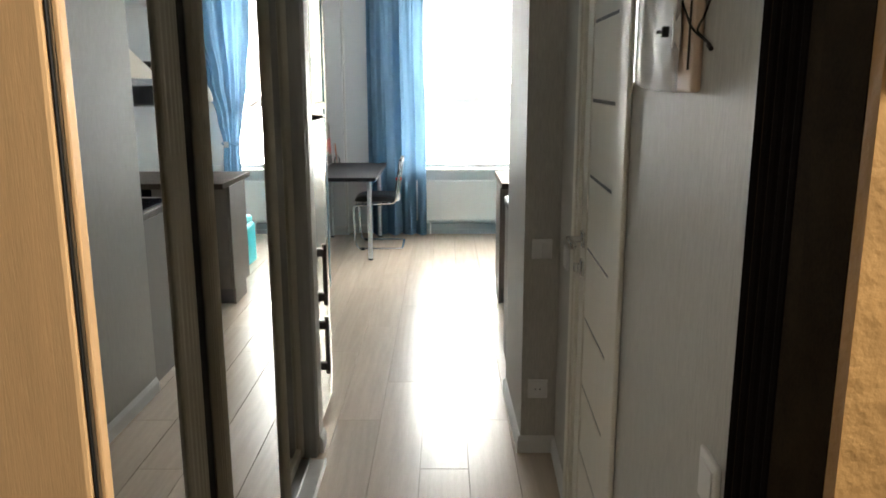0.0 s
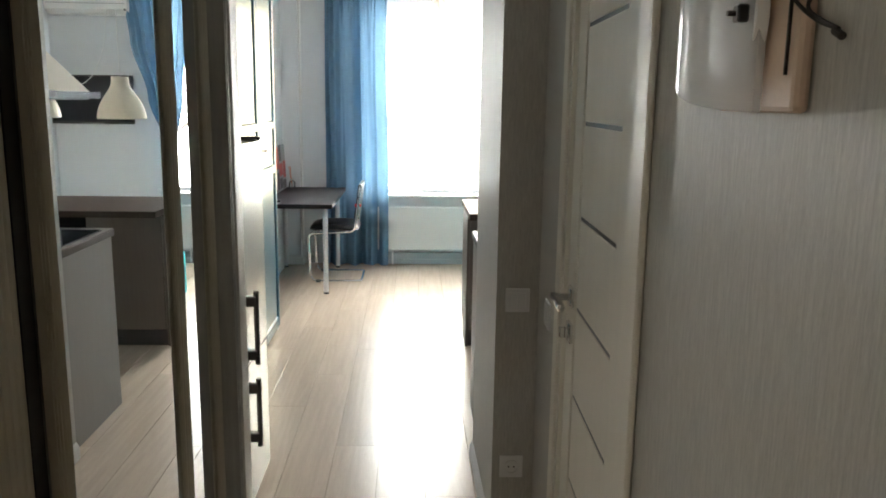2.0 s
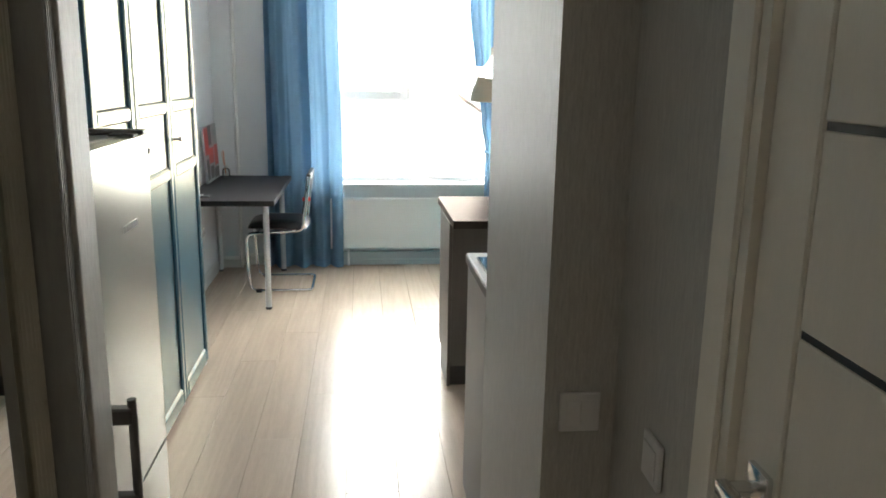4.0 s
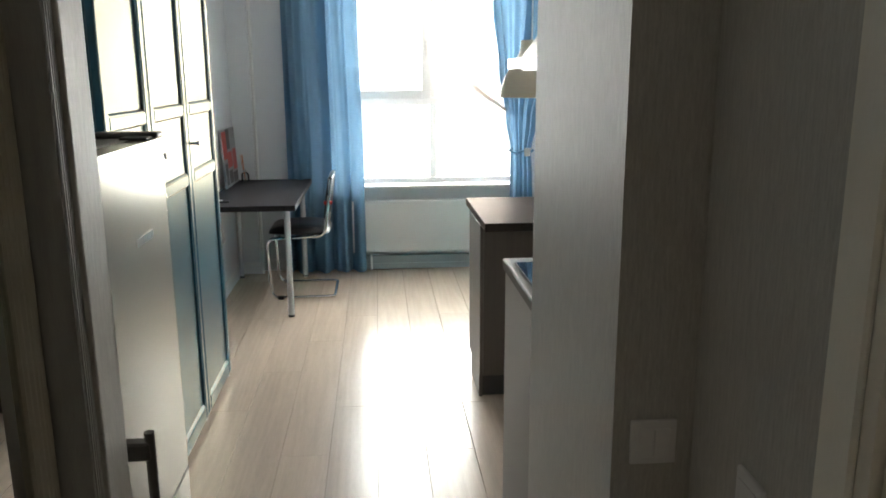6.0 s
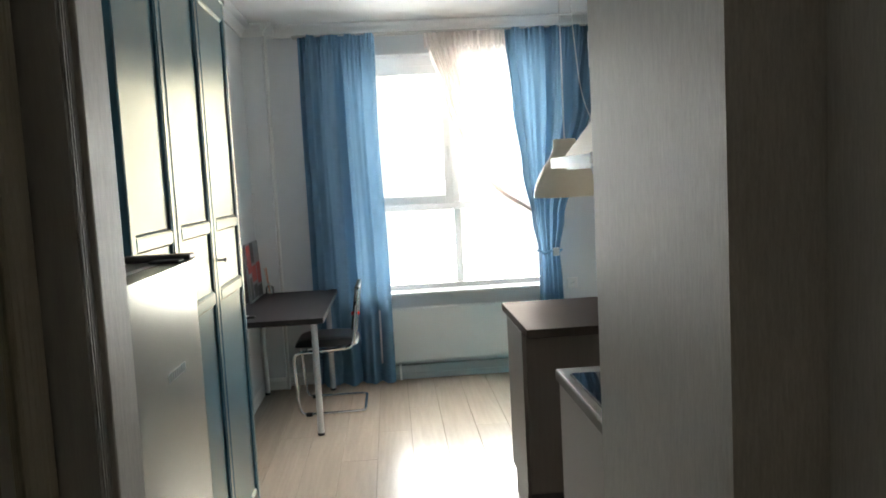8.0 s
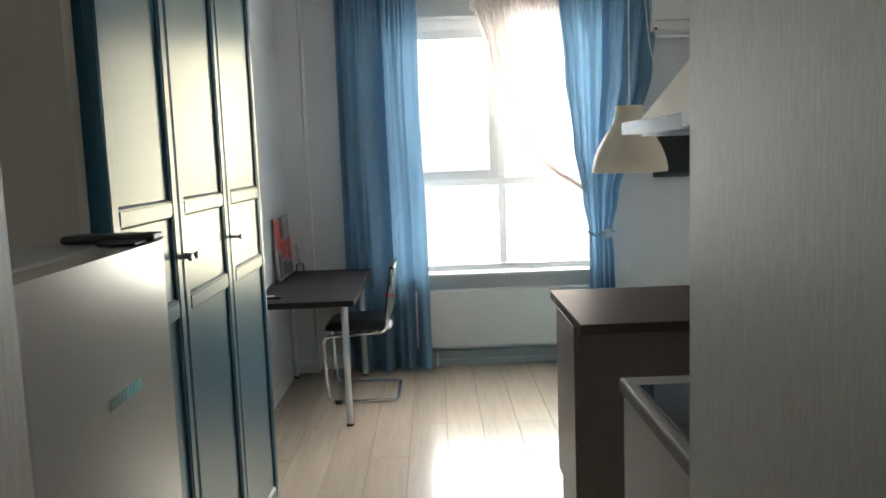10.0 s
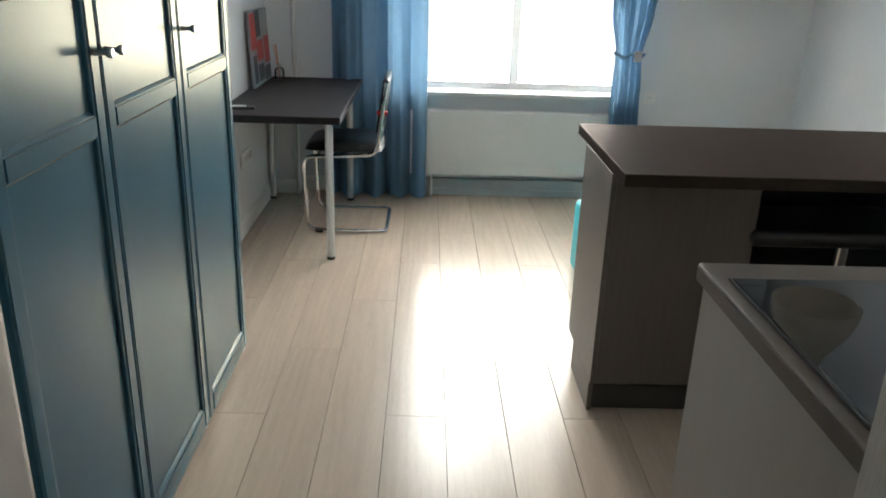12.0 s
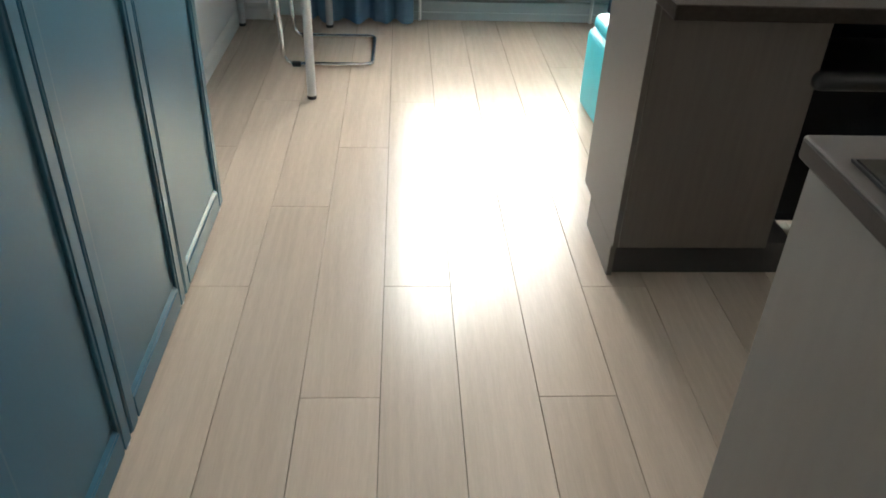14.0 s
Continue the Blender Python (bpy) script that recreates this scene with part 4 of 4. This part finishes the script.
def sheer():
    YS = 10.43
    random.seed(4)
    bm = bmesh.new()
    nz, nu = 80, 110
    grid = []
    for i in range(nz + 1):
        t = i / nz
        row = []
        for j in range(nu + 1):
            u = j / nu
            # every thread runs from the rod down to the tie
            s = t
            (ax, az), (cx, cz) = along(LOW, s), along(HIGH, s)
            bx, bz = ax + (cx - ax) * u, az + (cz - az) * u
            f = math.sin(2 * math.pi * 9 * u + 0.8 * math.sin(5 * u)) + 0.4 * math.sin(2 * math.pi * 17 * u + 1)
            row.append(bm.verts.new((bx, YS + 0.020 * f * (1 - 0.5 * s), bz)))
        grid.append(row)
    for a, b in zip(grid, grid[1:]):
        for j in range(nu):
            bm.faces.new((a[j], a[j + 1], b[j + 1], b[j]))
    c = curtain_thing("sheer_curtain", "cream voile curtain swept aside to the blue one", "sheer curtain", "curtains at the window", bm, M_SHEER, 0.6, YS)
    # the gathered edge: deep folds along the lower sweep
    bm = bmesh.new()
    grid = []
    nu = 40
    for i in range(nz + 1):
        s = i / nz
        (ax, az), (cx, cz) = along(LOW, s), along(HIGH, s)
        row = []
        for j in range(nu + 1):
            u = j / nu
            w = (0.36 - 0.14 * s) * u + 0.012 * math.sin(11 * s + 3 * u)
            f = math.sin(2 * math.pi * 4.5 * u + 1.5 * s)
            row.append(bm.verts.new((ax + (cx - ax) * w - 0.6, -0.022 + 0.016 * f, az + (cz - az) * w + 0.006 * f)))
        grid.append(row)
    for a, b in zip(grid, grid[1:]):
        for j in range(nu):
            bm.faces.new((a[j], a[j + 1], b[j + 1], b[j]))
    part("gathered_edge", bm, M_SHEERFOLD, c, "gathered folds of cream voile", smooth=True)
    bm = bmesh.new()
    nu = 90
    top = [[bm.verts.new((0.30 + 0.66 * j / nu - 0.6, -0.024 + 0.012 * math.sin(j * 0.9) + 0.005 * math.sin(j * 2.3), 2.60 - (0.0 if i == 0 else 0.10 + 0.05 * abs(math.sin(j * 0.37)) * (1 + math.sin(j * 1.7)) * 0.5))) for j in range(nu + 1)] for i in (0, 1)]
    for j in range(nu):
        bm.faces.new((top[0][j], top[0][j + 1], top[1][j + 1], top[1][j]))
    part("heading", bm, M_SHEERFOLD, c, "pleated heading tape of the voile", smooth=True)
    return c


sheer()
rod = thing("curtain_rod", 0.5, 10.40, 2.60, label="slim grey double curtain rod under the cornice", category="curtain rod")
for y in (-0.03, 0.035):
    bm = bmesh.new()
    tube(bm, [(-1.16, y, 0), (1.17, y, 0)], 0.0085, 12)
    part("pole", bm, M_SATIN, rod, smooth=True)
for x in (-1.12, 0.0, 1.13):
    part("bracket", boxes((x - 0.008, -0.045, -0.010, x + 0.008, 0.098, -0.004), (x - 0.008, 0.0, 0.0, x + 0.008, 0.099, 0.016), bev=0.001), M_SATIN, rod)


# ---- radiator and the boxing below it ----
def radiator():
    r = thing("radiator", 0.49, 10.42, 0, label="wide white panel radiator under the window", category="radiator")
    X = 0.64
    part("panel", boxes((-X, -0.035, 0.150, X, -0.020, 0.555), bev=0.004, seg=2), M_RADIATOR, r)
    part("back_panel", boxes((-X + 0.01, 0.02, 0.14, X - 0.01, 0.035, 0.55), bev=0.004), M_RADIATOR, r)
    for a, b in ((-X, -X + 0.009), (X - 0.009, X)):
        part("side_cover", boxes((a, -0.0195, 0.145, b, 0.0195, 0.55)), M_RADIATOR, r)
    bm = bmesh.new()
    n = 84
    for k in range(n):
        x = -X + 0.012 + (2 * X - 0.024) * k / (n - 1)
        box(bm, x - 0.003, -0.0192, 0.548, x + 0.003, 0.0192, 0.556)
    box(bm, -X, -0.0195, 0.5562, X, -0.0125, 0.5595)
    box(bm, -X, 0.0125, 0.5562, X, 0.0195, 0.5595)
    part("grille", bm, M_RADIATOR, r, "slotted top grille")
    for x in (-0.5, 0.5):
        bm = bmesh.new()
        tube(bm, [(x, 0.01, 0.0), (x, 0.01, 0.142)], 0.009, 10)
        part("pipe", bm, M_WHITE, r)
    for a in (-0.4, 0.37):
        part("wall_bracket", boxes((a, 0.0352, 0.2, a + 0.03, 0.079, 0.5)), M_WHITE, r)


radiator()
structure("pipe_boxing", boxes((-0.20, 10.455, 0.0, 1.24, 10.4985, 0.105), (-0.20, 10.440, 0.0, 1.24, 10.4545, 0.045), bev=0.003), M_GREYTRIM, label="grey-blue boxing under the radiator")
structure("wall_under_sill", boxes((-0.28, 10.4905, 0.106, 1.31, 10.499, 0.640)), M_WALL, label="pale blue wall strip under the window sill")


# ---- television and air conditioner ----
tv = thing("television", 1.93, 10.44, 1.30, label="black flat television on the wall", category="television")
part("housing", boxes((-0.372, -0.012, 0.0, 0.365, 0.018, 0.44), bev=0.004, seg=2), M_BLACK, tv)
part("screen", boxes((-0.358, -0.0145, 0.024, 0.351, -0.0122, 0.428)), M_SCREEN, tv)
part("wall_mount", boxes((-0.1, 0.0182, 0.12, 0.1, 0.059, 0.32)), M_BLACK, tv)
part("lower_trim", boxes((-0.10, -0.0165, 0.004, 0.10, -0.0125, 0.010)), M_SATIN, tv)

ac = thing("air_conditioner", 1.875, 10.49, 2.265, label="white wall air conditioner", category="air conditioner")
bm = bmesh.new()
sec = [(0.0, 0.0), (-0.13, 0.0), (-0.185, 0.04), (-0.20, 0.10), (-0.195, 0.25), (-0.17, 0.28), (0.0, 0.285)]
va = [bm.verts.new((-0.36, y, z)) for y, z in sec]
vb = [bm.verts.new((0.362, y, z)) for y, z in sec]
for k in range(len(sec)):
    bm.faces.new((va[k], va[(k + 1) % len(sec)], vb[(k + 1) % len(sec)], vb[k]))
bm.faces.new(va)
bm.faces.new(vb[::-1])
part("body", bm, M_WHITE, ac)
part("flap", boxes((-0.33, -0.160, 0.004, 0.33, -0.08, 0.010), bev=0.001), M_WHITE, ac).location = (0, -0.0, -0.012)
part("louvre_gap", boxes((-0.34, -0.1995, 0.085, 0.34, -0.1955, 0.09)), M_FRIDGESIDE, ac)
part("display", boxes((-0.345, -0.187, 0.03, -0.325, -0.178, 0.044)), M_BLACK, ac)


# ---- bar counter ----
def bar():
    b = thing("bar_counter", 0.53, 7.63, 0, label="taupe bar cabinet with a dark wood worktop", category="bar counter")
    part("worktop", boxes((-0.012, 0.062, 0.842, 1.767, 0.80, 0.88), bev=0.003, seg=2), M_BARTOP, b, "dark brown wood worktop")
    part("cabinet_body", boxes((0.005, 0.228, 0.112, 0.455, 0.633, 0.8415)), M_TAUPE, b)
    part("side_panel", boxes((-0.0118, 0.212, 0.112, 0.0045, 0.635, 0.8415), (-0.0118, 0.228, 0.0, 0.0045, 0.53, 0.1118), bev=0.001), M_TAUPE, b)
    part("front_panel", boxes((0.005, 0.208, 0.114, 0.456, 0.2275, 0.8405), bev=0.002), M_TAUPE, b)
    part("plinth", boxes((0.005, 0.245, 0.0, 0.56, 0.525, 0.1112), bev=0.001), M_PLINTH, b)
    part("back_panel", boxes((0.4565, 0.53, 0.02, 1.765, 0.545, 0.8415)), M_SCREEN, b, "glossy black-blue panel under the bar")
    return b


bar()


def stool(x, y, rz):
    s = thing("bar_stool", x, y, 0, rz, label="low black bar stool on a chrome column under the bar", category="bar stool", group="stools at the bar")
    bm = bmesh.new()
    lathe(bm, [(0.0, 0.0), (0.19, 0.0), (0.19, 0.006), (0.06, 0.018), (0.03, 0.028), (0.0, 0.028)], 32)
    part("base", bm, M_CHROME, s, smooth=True)
    bm = bmesh.new()
    tube(bm, [(0, 0, 0.02), (0, 0, 0.62)], 0.024, 20)
    part("column", bm, M_CHROME, s, smooth=True)
    bm = bmesh.new()
    box(bm, -0.37, -0.15, 0.622, 0.21, 0.17, 0.677, bev=0.024, seg=4)
    part("seat", bm, M_LEATHER, s, smooth=True)
    return s


st = stool(1.34, 7.96, 0)
copy_thing(st, pose(2.03, 7.99, 0, 0, 0, 3))


# ---- kitchen run with hob ----
def kitchen():
    k = thing("base_cabinet", 0.497, 6.302, 0, label="light grey kitchen base cabinet", category="kitchen cabinet")
    part("body", boxes((0.0, -0.025, 0.10, 1.80, 0.575, 0.866)), M_CABSIDE, k)
    part("end_panel", boxes((-0.0165, -0.025, 0.0, -0.0005, 0.60, 0.8665), bev=0.001), M_CABSIDE, k)
    part("plinth", boxes((0.001, 0.0, 0.0, 1.81, 0.53, 0.099)), M_PLINTH, k)
    for n in range(3):
        a = 0.003 + n * 0.602
        d = part("door", boxes((a, 0.576, 0.11, a + 0.597, 0.594, 0.862), bev=0.002), M_CABSIDE, k)
        bm = bmesh.new()
        tube(bm, rounded([(a + 0.2, 0.594, 0.80), (a + 0.2, 0.622, 0.80), (a + 0.4, 0.622, 0.80), (a + 0.4, 0.594, 0.80)], 0.01, 3), 0.005, 8)
        part("handle", bm, M_SATIN, d)
    w = thing("worktop", 0.476, 6.3015, 0.867, label="grey laminate kitchen worktop with a rounded front edge", category="worktop")
    part("edge_band", boxes((-0.0012, 0.007, 0.006, -0.0002, 0.628, 0.032)), M_GREYTOP, w)
    part("slab", boxes((0.0, -0.025, 0.0, 1.822, 0.635, 0.038), bev=0.006, seg=3), M_GREYTOP, w)
    h = thing("hob", 0.507, 6.348, 0.905, label="black glass ceramic hob set in the worktop", category="hob")
    part("glass", boxes((0.0, 0.0, 0.0005, 0.58, 0.495, 0.0065), bev=0.002), M_HOB, h)
    part("edge_strip", boxes((-0.004, -0.004, 0.0003, 0.584, -0.0005, 0.005), (-0.004, 0.4955, 0.0003, 0.584, 0.499, 0.005), (-0.004, -0.0005, 0.0003, -0.0005, 0.4955, 0.005)), M_BLACK, h, "thin black edge trim")


kitchen()


def hood():
    h = thing("cooker_hood", 0.475, 6.302, 1.534, label="cream pyramid cooker hood with a steel rim", category="cooker hood")
    W, D = 0.60, 0.572
    bm = bmesh.new()
    box(bm, 0, -0.025, 0.0, W, D, 0.030, bev=0.001)
    part("steel_rim", bm, M_STEEL, h, "brushed steel rim")
    part("filter", boxes((0.04, 0.03, -0.006, W - 0.04, D - 0.04, -0.0005)), M_STEEL, h)
    bm = bmesh.new()
    a = [(0.03, -0.025), (W - 0.03, -0.025), (W - 0.03, D - 0.05), (0.03, D - 0.05)]
    b = [(0.19, -0.025), (W - 0.19, -0.025), (W - 0.19, 0.23), (0.19, 0.23)]
    lo = [bm.verts.new((x, y, 0.0305)) for x, y in a]
    hi = [bm.verts.new((x, y, 0.30)) for x, y in b]
    bm.faces.new(lo[::-1])
    bm.faces.new(hi)
    for q in range(4):
        bm.faces.new((lo[q], lo[(q + 1) % 4], hi[(q + 1) % 4], hi[q]))
    part("canopy", bm, M_HOOD, h, "cream enamel canopy")
    part("chimney", boxes((0.192, -0.025, 0.3005, W - 0.192, 0.228, 1.158), bev=0.001), M_HOOD, h)
    part("control_strip", boxes((-0.003, 0.02, 0.004, -0.0005, 0.10, 0.032)), M_BLACK, h)


hood()


# ---- pendant lamps ----
def pendant(x, y, z):
    p = thing("pendant_lamp", x, y, z, label="cream bell-shaped pendant lamp over the bar", category="pendant lamp", group="pendants over the bar")
    bm = bmesh.new()
    outer = [(0.140, 0.0), (0.139, 0.018), (0.131, 0.055), (0.116, 0.092), (0.094, 0.130), (0.071, 0.163), (0.057, 0.188), (0.0505, 0.212), (0.049, 0.240), (0.047, 0.245), (0.012, 0.245)]
    inner = [(r - 0.003, zz - 0.003) for r, zz in outer[::-1] if r > 0.02]
    lathe(bm, outer + [(0.010, 0.242)] + inner + [(0.140, 0.0)], 48)
    part("shade", bm, M_LAMP, p, "cream plastic bell shade", smooth=True)
    bm = bmesh.new()
    tube(bm, [(0, 0, 0.245), (0, 0, H - z - 0.03)], 0.003, 8)
    part("cord", bm, M_WHITE, p)
    bm = bmesh.new()
    lathe(bm, [(0.0, 0.0), (0.030, 0.0), (0.030, 0.03), (0.0, 0.03)], 20)
    part("ceiling_cup", bm, M_WHITE, p, smooth=True).location = (0, 0, H - z - 0.0302)
    bm = bmesh.new()
    lathe(bm, [(0.0, 0.10), (0.012, 0.085), (0.024, 0.11), (0.026, 0.135), (0.016, 0.175), (0.014, 0.242), (0.0, 0.242)], 20)
    part("bulb", bm, M_WHITE, p, smooth=True)
    return p


pl = pendant(0.752, 7.90, 1.418)
copy_thing(pl, pose(1.262, 7.90, 1.42))
cable = thing("cable", 0.83, 7.95, 1.4, label="thin white cable hanging in a curve from the ceiling", category="cable")
bm = bmesh.new()
tube(bm, [(x, 0.0, z) for x, z in (along([(-0.03, 1.29), (-0.02, 0.9), (0.0, 0.62), (0.017, 0.476), (0.042, 0.383), (0.082, 0.299), (0.122, 0.247), (0.17, 0.215)], k / 40) for k in range(41))], 0.0021, 8)
part("wire", bm, M_WHITE, cable)


# ---- ceiling lamp ----
cl = thing("ceiling_lamp", -0.135, 9.20, H, label="round white flush ceiling lamp with a chrome ring", category="ceiling lamp")
bm = bmesh.new()
lathe(bm, [(0.0, -0.002), (0.130, -0.002), (0.135, -0.012), (0.133, -0.03), (0.125, -0.032)], 40)
part("ring", bm, M_SATIN, cl, smooth=True)
bm = bmesh.new()
lathe(bm, [(0.124, -0.032), (0.115, -0.05), (0.085, -0.066), (0.045, -0.074), (0.0, -0.076)], 40)
part("diffuser", bm, M_LAMP, cl, smooth=True)


# ---- ottoman ----
ot = thing("storage_ottoman", 0.932, 9.05, 0, 3, label="turquoise leatherette storage ottoman with a cushioned lid", category="ottoman")
bm = bmesh.new()
box(bm, -0.235, -0.19, 0.0, 0.235, 0.19, 0.36, bev=0.035, seg=4)
part("base", bm, M_TURQ, ot, smooth=True)
bm = bmesh.new()
box(bm, -0.215, -0.185, 0.345, 0.235, 0.185, 0.42, bev=0.035, seg=4)
part("lid", bm, M_TURQ, ot, "padded turquoise lid", smooth=True)


# ---- switches and sockets ----
def switch(name, x, y, z, rz, label, two=False, socket=False):
    s = thing(name, x, y, z, rz, label=label, category="socket" if socket else "light switch")
    part("plate", boxes((-0.041, -0.009, -0.041, 0.041, 0.0, 0.041), bev=0.003, seg=2), M_WHITE, s)
    if socket:
        bm = bmesh.new()
        lathe(bm, [(0.0215, 0.0), (0.025, 0.0), (0.025, 0.004), (0.0215, 0.004), (0.0215, 0.0)], 24)
        bmesh.ops.rotate(bm, verts=bm.verts, matrix=Matrix.Rotation(radians(90), 3, "X"))
        part("rim", bm, M_WHITE, s).location = (0, -0.0091, 0)
        for dx in (-0.0095, 0.0095):
            bm = bmesh.new()
            tube(bm, [(dx, -0.0092, 0), (dx, -0.0102, 0)], 0.003, 8)
            part("pin_hole", bm, M_BLACK, s)
    elif two:
        part("rocker", boxes((-0.028, -0.012, -0.027, -0.0006, -0.0093, 0.027), bev=0.001), M_WHITE, s)
        part("rocker", boxes((0.0006, -0.012, -0.027, 0.028, -0.0093, 0.027), bev=0.001), M_WHITE, s)
    else:
        part("rocker", boxes((-0.028, -0.012, -0.027, 0.028, -0.0093, 0.027), bev=0.001), M_WHITE, s)
    return s


switch("light_switch", 0.528, 5.601, 0.888, 0, "white double light switch on grey wallpaper", two=True)
switch("light_switch", hall_x(5.36) - 0.0005, 5.36, 0.905, -90 + RZ, "white light switch beside the bathroom door")
switch("light_switch", hall_x(3.60) - 0.0005, 3.60, 0.962, -90 + RZ, "white light switch on silver-grey wallpaper near the entrance")
switch("wall_socket", 0.524, 5.601, 0.288, 0, "white power socket low on grey wallpaper", socket=True)
for y in (9.62, 9.70, 9.78):
    switch("wall_socket", WEST + 0.0005, y, 0.40, 90, "white power socket low on the wall under the desk", socket=True)
switch("wall_socket", 1.36, NORTH - 0.0005, 0.66, 0, "white power socket on the window wall", socket=True)


# ---- clock-like glass wall lamp in the hall ----
def sconce():
    y0 = 3.89
    s = thing("wall_sconce", hall_x(y0), y0, 1.632, RZ, label="unwired square glass wall lamp with loose black wires", category="wall lamp")
    # local -x out of the wall, y along it
    bm = bmesh.new()
    box(bm, -0.018, -0.098, -0.098, -0.0005, 0.105, 0.085, bev=0.006, seg=2)
    part("backboard", bm, M_CLOCKBACK, s, "peach painted backboard")
    # bowed clear plate
    bm = bmesh.new()
    n, m = 14, 8
    th = 0.008
    grids = []
    for side in (0, 1):
        g = []
        for i in range(n + 1):
            row = []
            for j in range(m + 1):
                u, v = i / n, j / m * 2 - 1
                w = 1 - 0.24 * u ** 3
                x = -0.020 - 0.042 * math.sin(math.pi * (0.03 + 0.61 * u)) - (th if side else 0)
                row.append(bm.verts.new((x, -0.040 + 0.155 * u, v * 0.098 * w * (1 - 0.07 * v * v * u))))
            g.append(row)
        grids.append(g)
    for side, g in enumerate(grids):
        for i in range(n):
            for j in range(m):
                bm.faces.new((g[i][j], g[i + 1][j], g[i + 1][j + 1], g[i][j + 1]))
    a, b = grids
    for i in range(n):
        for j in (0, m):
            bm.faces.new((a[i][j], a[i + 1][j], b[i + 1][j], b[i][j]))
    for j in range(m):
        for i in (0, n):
            bm.faces.new((a[i][j], a[i][j + 1], b[i][j + 1], b[i][j]))
    part("glass_plate", bm, M_THICKGLASS, s, "bowed clear glass plate", smooth=True)
    bm = bmesh.new()
    lathe(bm, [(0.0, 0.0), (0.062, 0.0), (0.076, 0.006), (0.070, 0.016), (0.030, 0.018), (0.0, 0.018)], 36)
    bmesh.ops.rotate(bm, verts=bm.verts, matrix=Matrix.Rotation(radians(-90), 3, "Y"))
    part("reflector", bm, M_WHITE, s, "white round lamp holder", smooth=True).location = (-0.019, 0.03, 0)
    bm = boxes((-0.012, -0.008, -0.009, 0.0, 0.008, 0.009), bev=0.002)
    tube(bm, [(-0.012, 0.0, 0.0), (-0.020, 0.0, 0.0)], 0.003, 10)
    part("screw_knob", bm, M_BLACK, s, "small black square fixing").location = (-0.040, -0.026, 0.0)
    part("slot", boxes((-0.021, -0.082, -0.062, -0.0182, -0.079, 0.045)), M_WIRE, s)
    for route in ([(-0.092, 0.62), (-0.102, 0.4), (-0.102, 0.213), (-0.117, 0.188), (-0.08, 0.173), (-0.107, 0.129), (-0.054, 0.089), (-0.028, 0.059), (-0.077, 0.018), (-0.12, -0.011), (-0.168, -0.025)],
                  [(-0.133, 0.62), (-0.163, 0.4), (-0.173, 0.199), (-0.15, 0.165), (-0.107, 0.129), (-0.145, 0.093), (-0.165, 0.066), (-0.155, 0.041), (-0.121, 0.012), (-0.116, -0.006), (-0.168, -0.025)]):
        pts = [along(route, k / 60) for k in range(61)]
        bm = bmesh.new()
        tube(bm, [(-0.0225 + 0.016 * min(max((-0.095 - y) / 0.03, 0), 1) - 0.002 * math.sin(5 * z), y + 0.02 * min(max((-0.095 - y) / 0.03, 0), 1), z) for y, z in pts], 0.0019, 8)
        part("wire", bm, M_WIRE, s, "loose black wire", smooth=True)
    bm = bmesh.new()
    tube(bm, [(-0.0065, -0.142, -0.026), (-0.0065, -0.156, -0.032)], 0.0038, 8)
    part("wire_tape", bm, M_WIRE, s)


sconce()


# ---- outside ----
structure("ground", boxes((-300, 11.5, -9.2, 300, 600, -9.0)), M_GROUND, label="ground far below outside the window")

# Glow added to facade and panes so the view washes out; no lamps there.
for m in (M_FACADEGLOW, M_FARPANEGLOW):
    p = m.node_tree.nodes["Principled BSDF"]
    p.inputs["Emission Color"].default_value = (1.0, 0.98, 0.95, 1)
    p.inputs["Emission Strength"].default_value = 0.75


def facade():
    b = thing("apartment_building", 2.0, 42.0, -9.0, label="pale apartment building across the yard, brightened by an added glow", category="building")
    part("wall", boxes((-30, 0, 0, 30, 12, 22)), M_FACADEGLOW, b)
    win = bmesh.new()
    box(win, -0.8, -0.06, 0, 0.8, -0.001, 1.6)
    first = None
    for i in range(14):
        for j in range(6):
            if first is None:
                first = part("window", win, M_FARPANEGLOW, b)
                o = first
            else:
                o = new("window", first.data)
                o.parent = b
            o.location = (-26 + i * 4, 0, 1.2 + j * 3.2)
    part("roof", boxes((-30.4, -0.4, 22.001, 30.4, 12.4, 22.5)), M_GREYTRIM, b)


facade()


# ---- floor planks ----
def plank_mesh(w, l, h):
    me = bpy.data.meshes.new("plank")
    b = 0.0007
    v = [(0, 0, -h), (w, 0, -h), (w, l, -h), (0, l, -h), (0, 0, -b), (w, 0, -b), (w, l, -b), (0, l, -b), (b, b, 0), (w - b, b, 0), (w - b, l - b, 0), (b, l - b, 0)]
    f = [(4, 5, 9, 8), (5, 6, 10, 9), (6, 7, 11, 10), (7, 4, 8, 11), (8, 9, 10, 11), (0, 1, 5, 4), (1, 2, 6, 5), (2, 3, 7, 6), (3, 0, 4, 7)]
    me.from_pydata(v, [], f)
    me.materials.append(M_PLANK)
    return me


PW, PL, GAP = 0.199, 1.41, 0.0017
meshes = {}
for k in range(-6, 12):
    x = -0.166 + PW * k
    joint = 7.33 + 0.47 * ((k + 1) % 3)
    first = math.floor((3.2 - joint) / PL)
    for n in range(first, 5):
        a = max(joint + PL * n, 3.14)
        b = min(joint + PL * (n + 1), 10.49)
        if b - a < 0.03:
            continue
        key = round(b - a, 3)
        if key not in meshes:
            meshes[key] = plank_mesh(PW - GAP, b - a - GAP, 0.009)
        o = new("plank", meshes[key])
        o.location = (x + GAP / 2, a + GAP / 2, 0)
        o.parent = floor
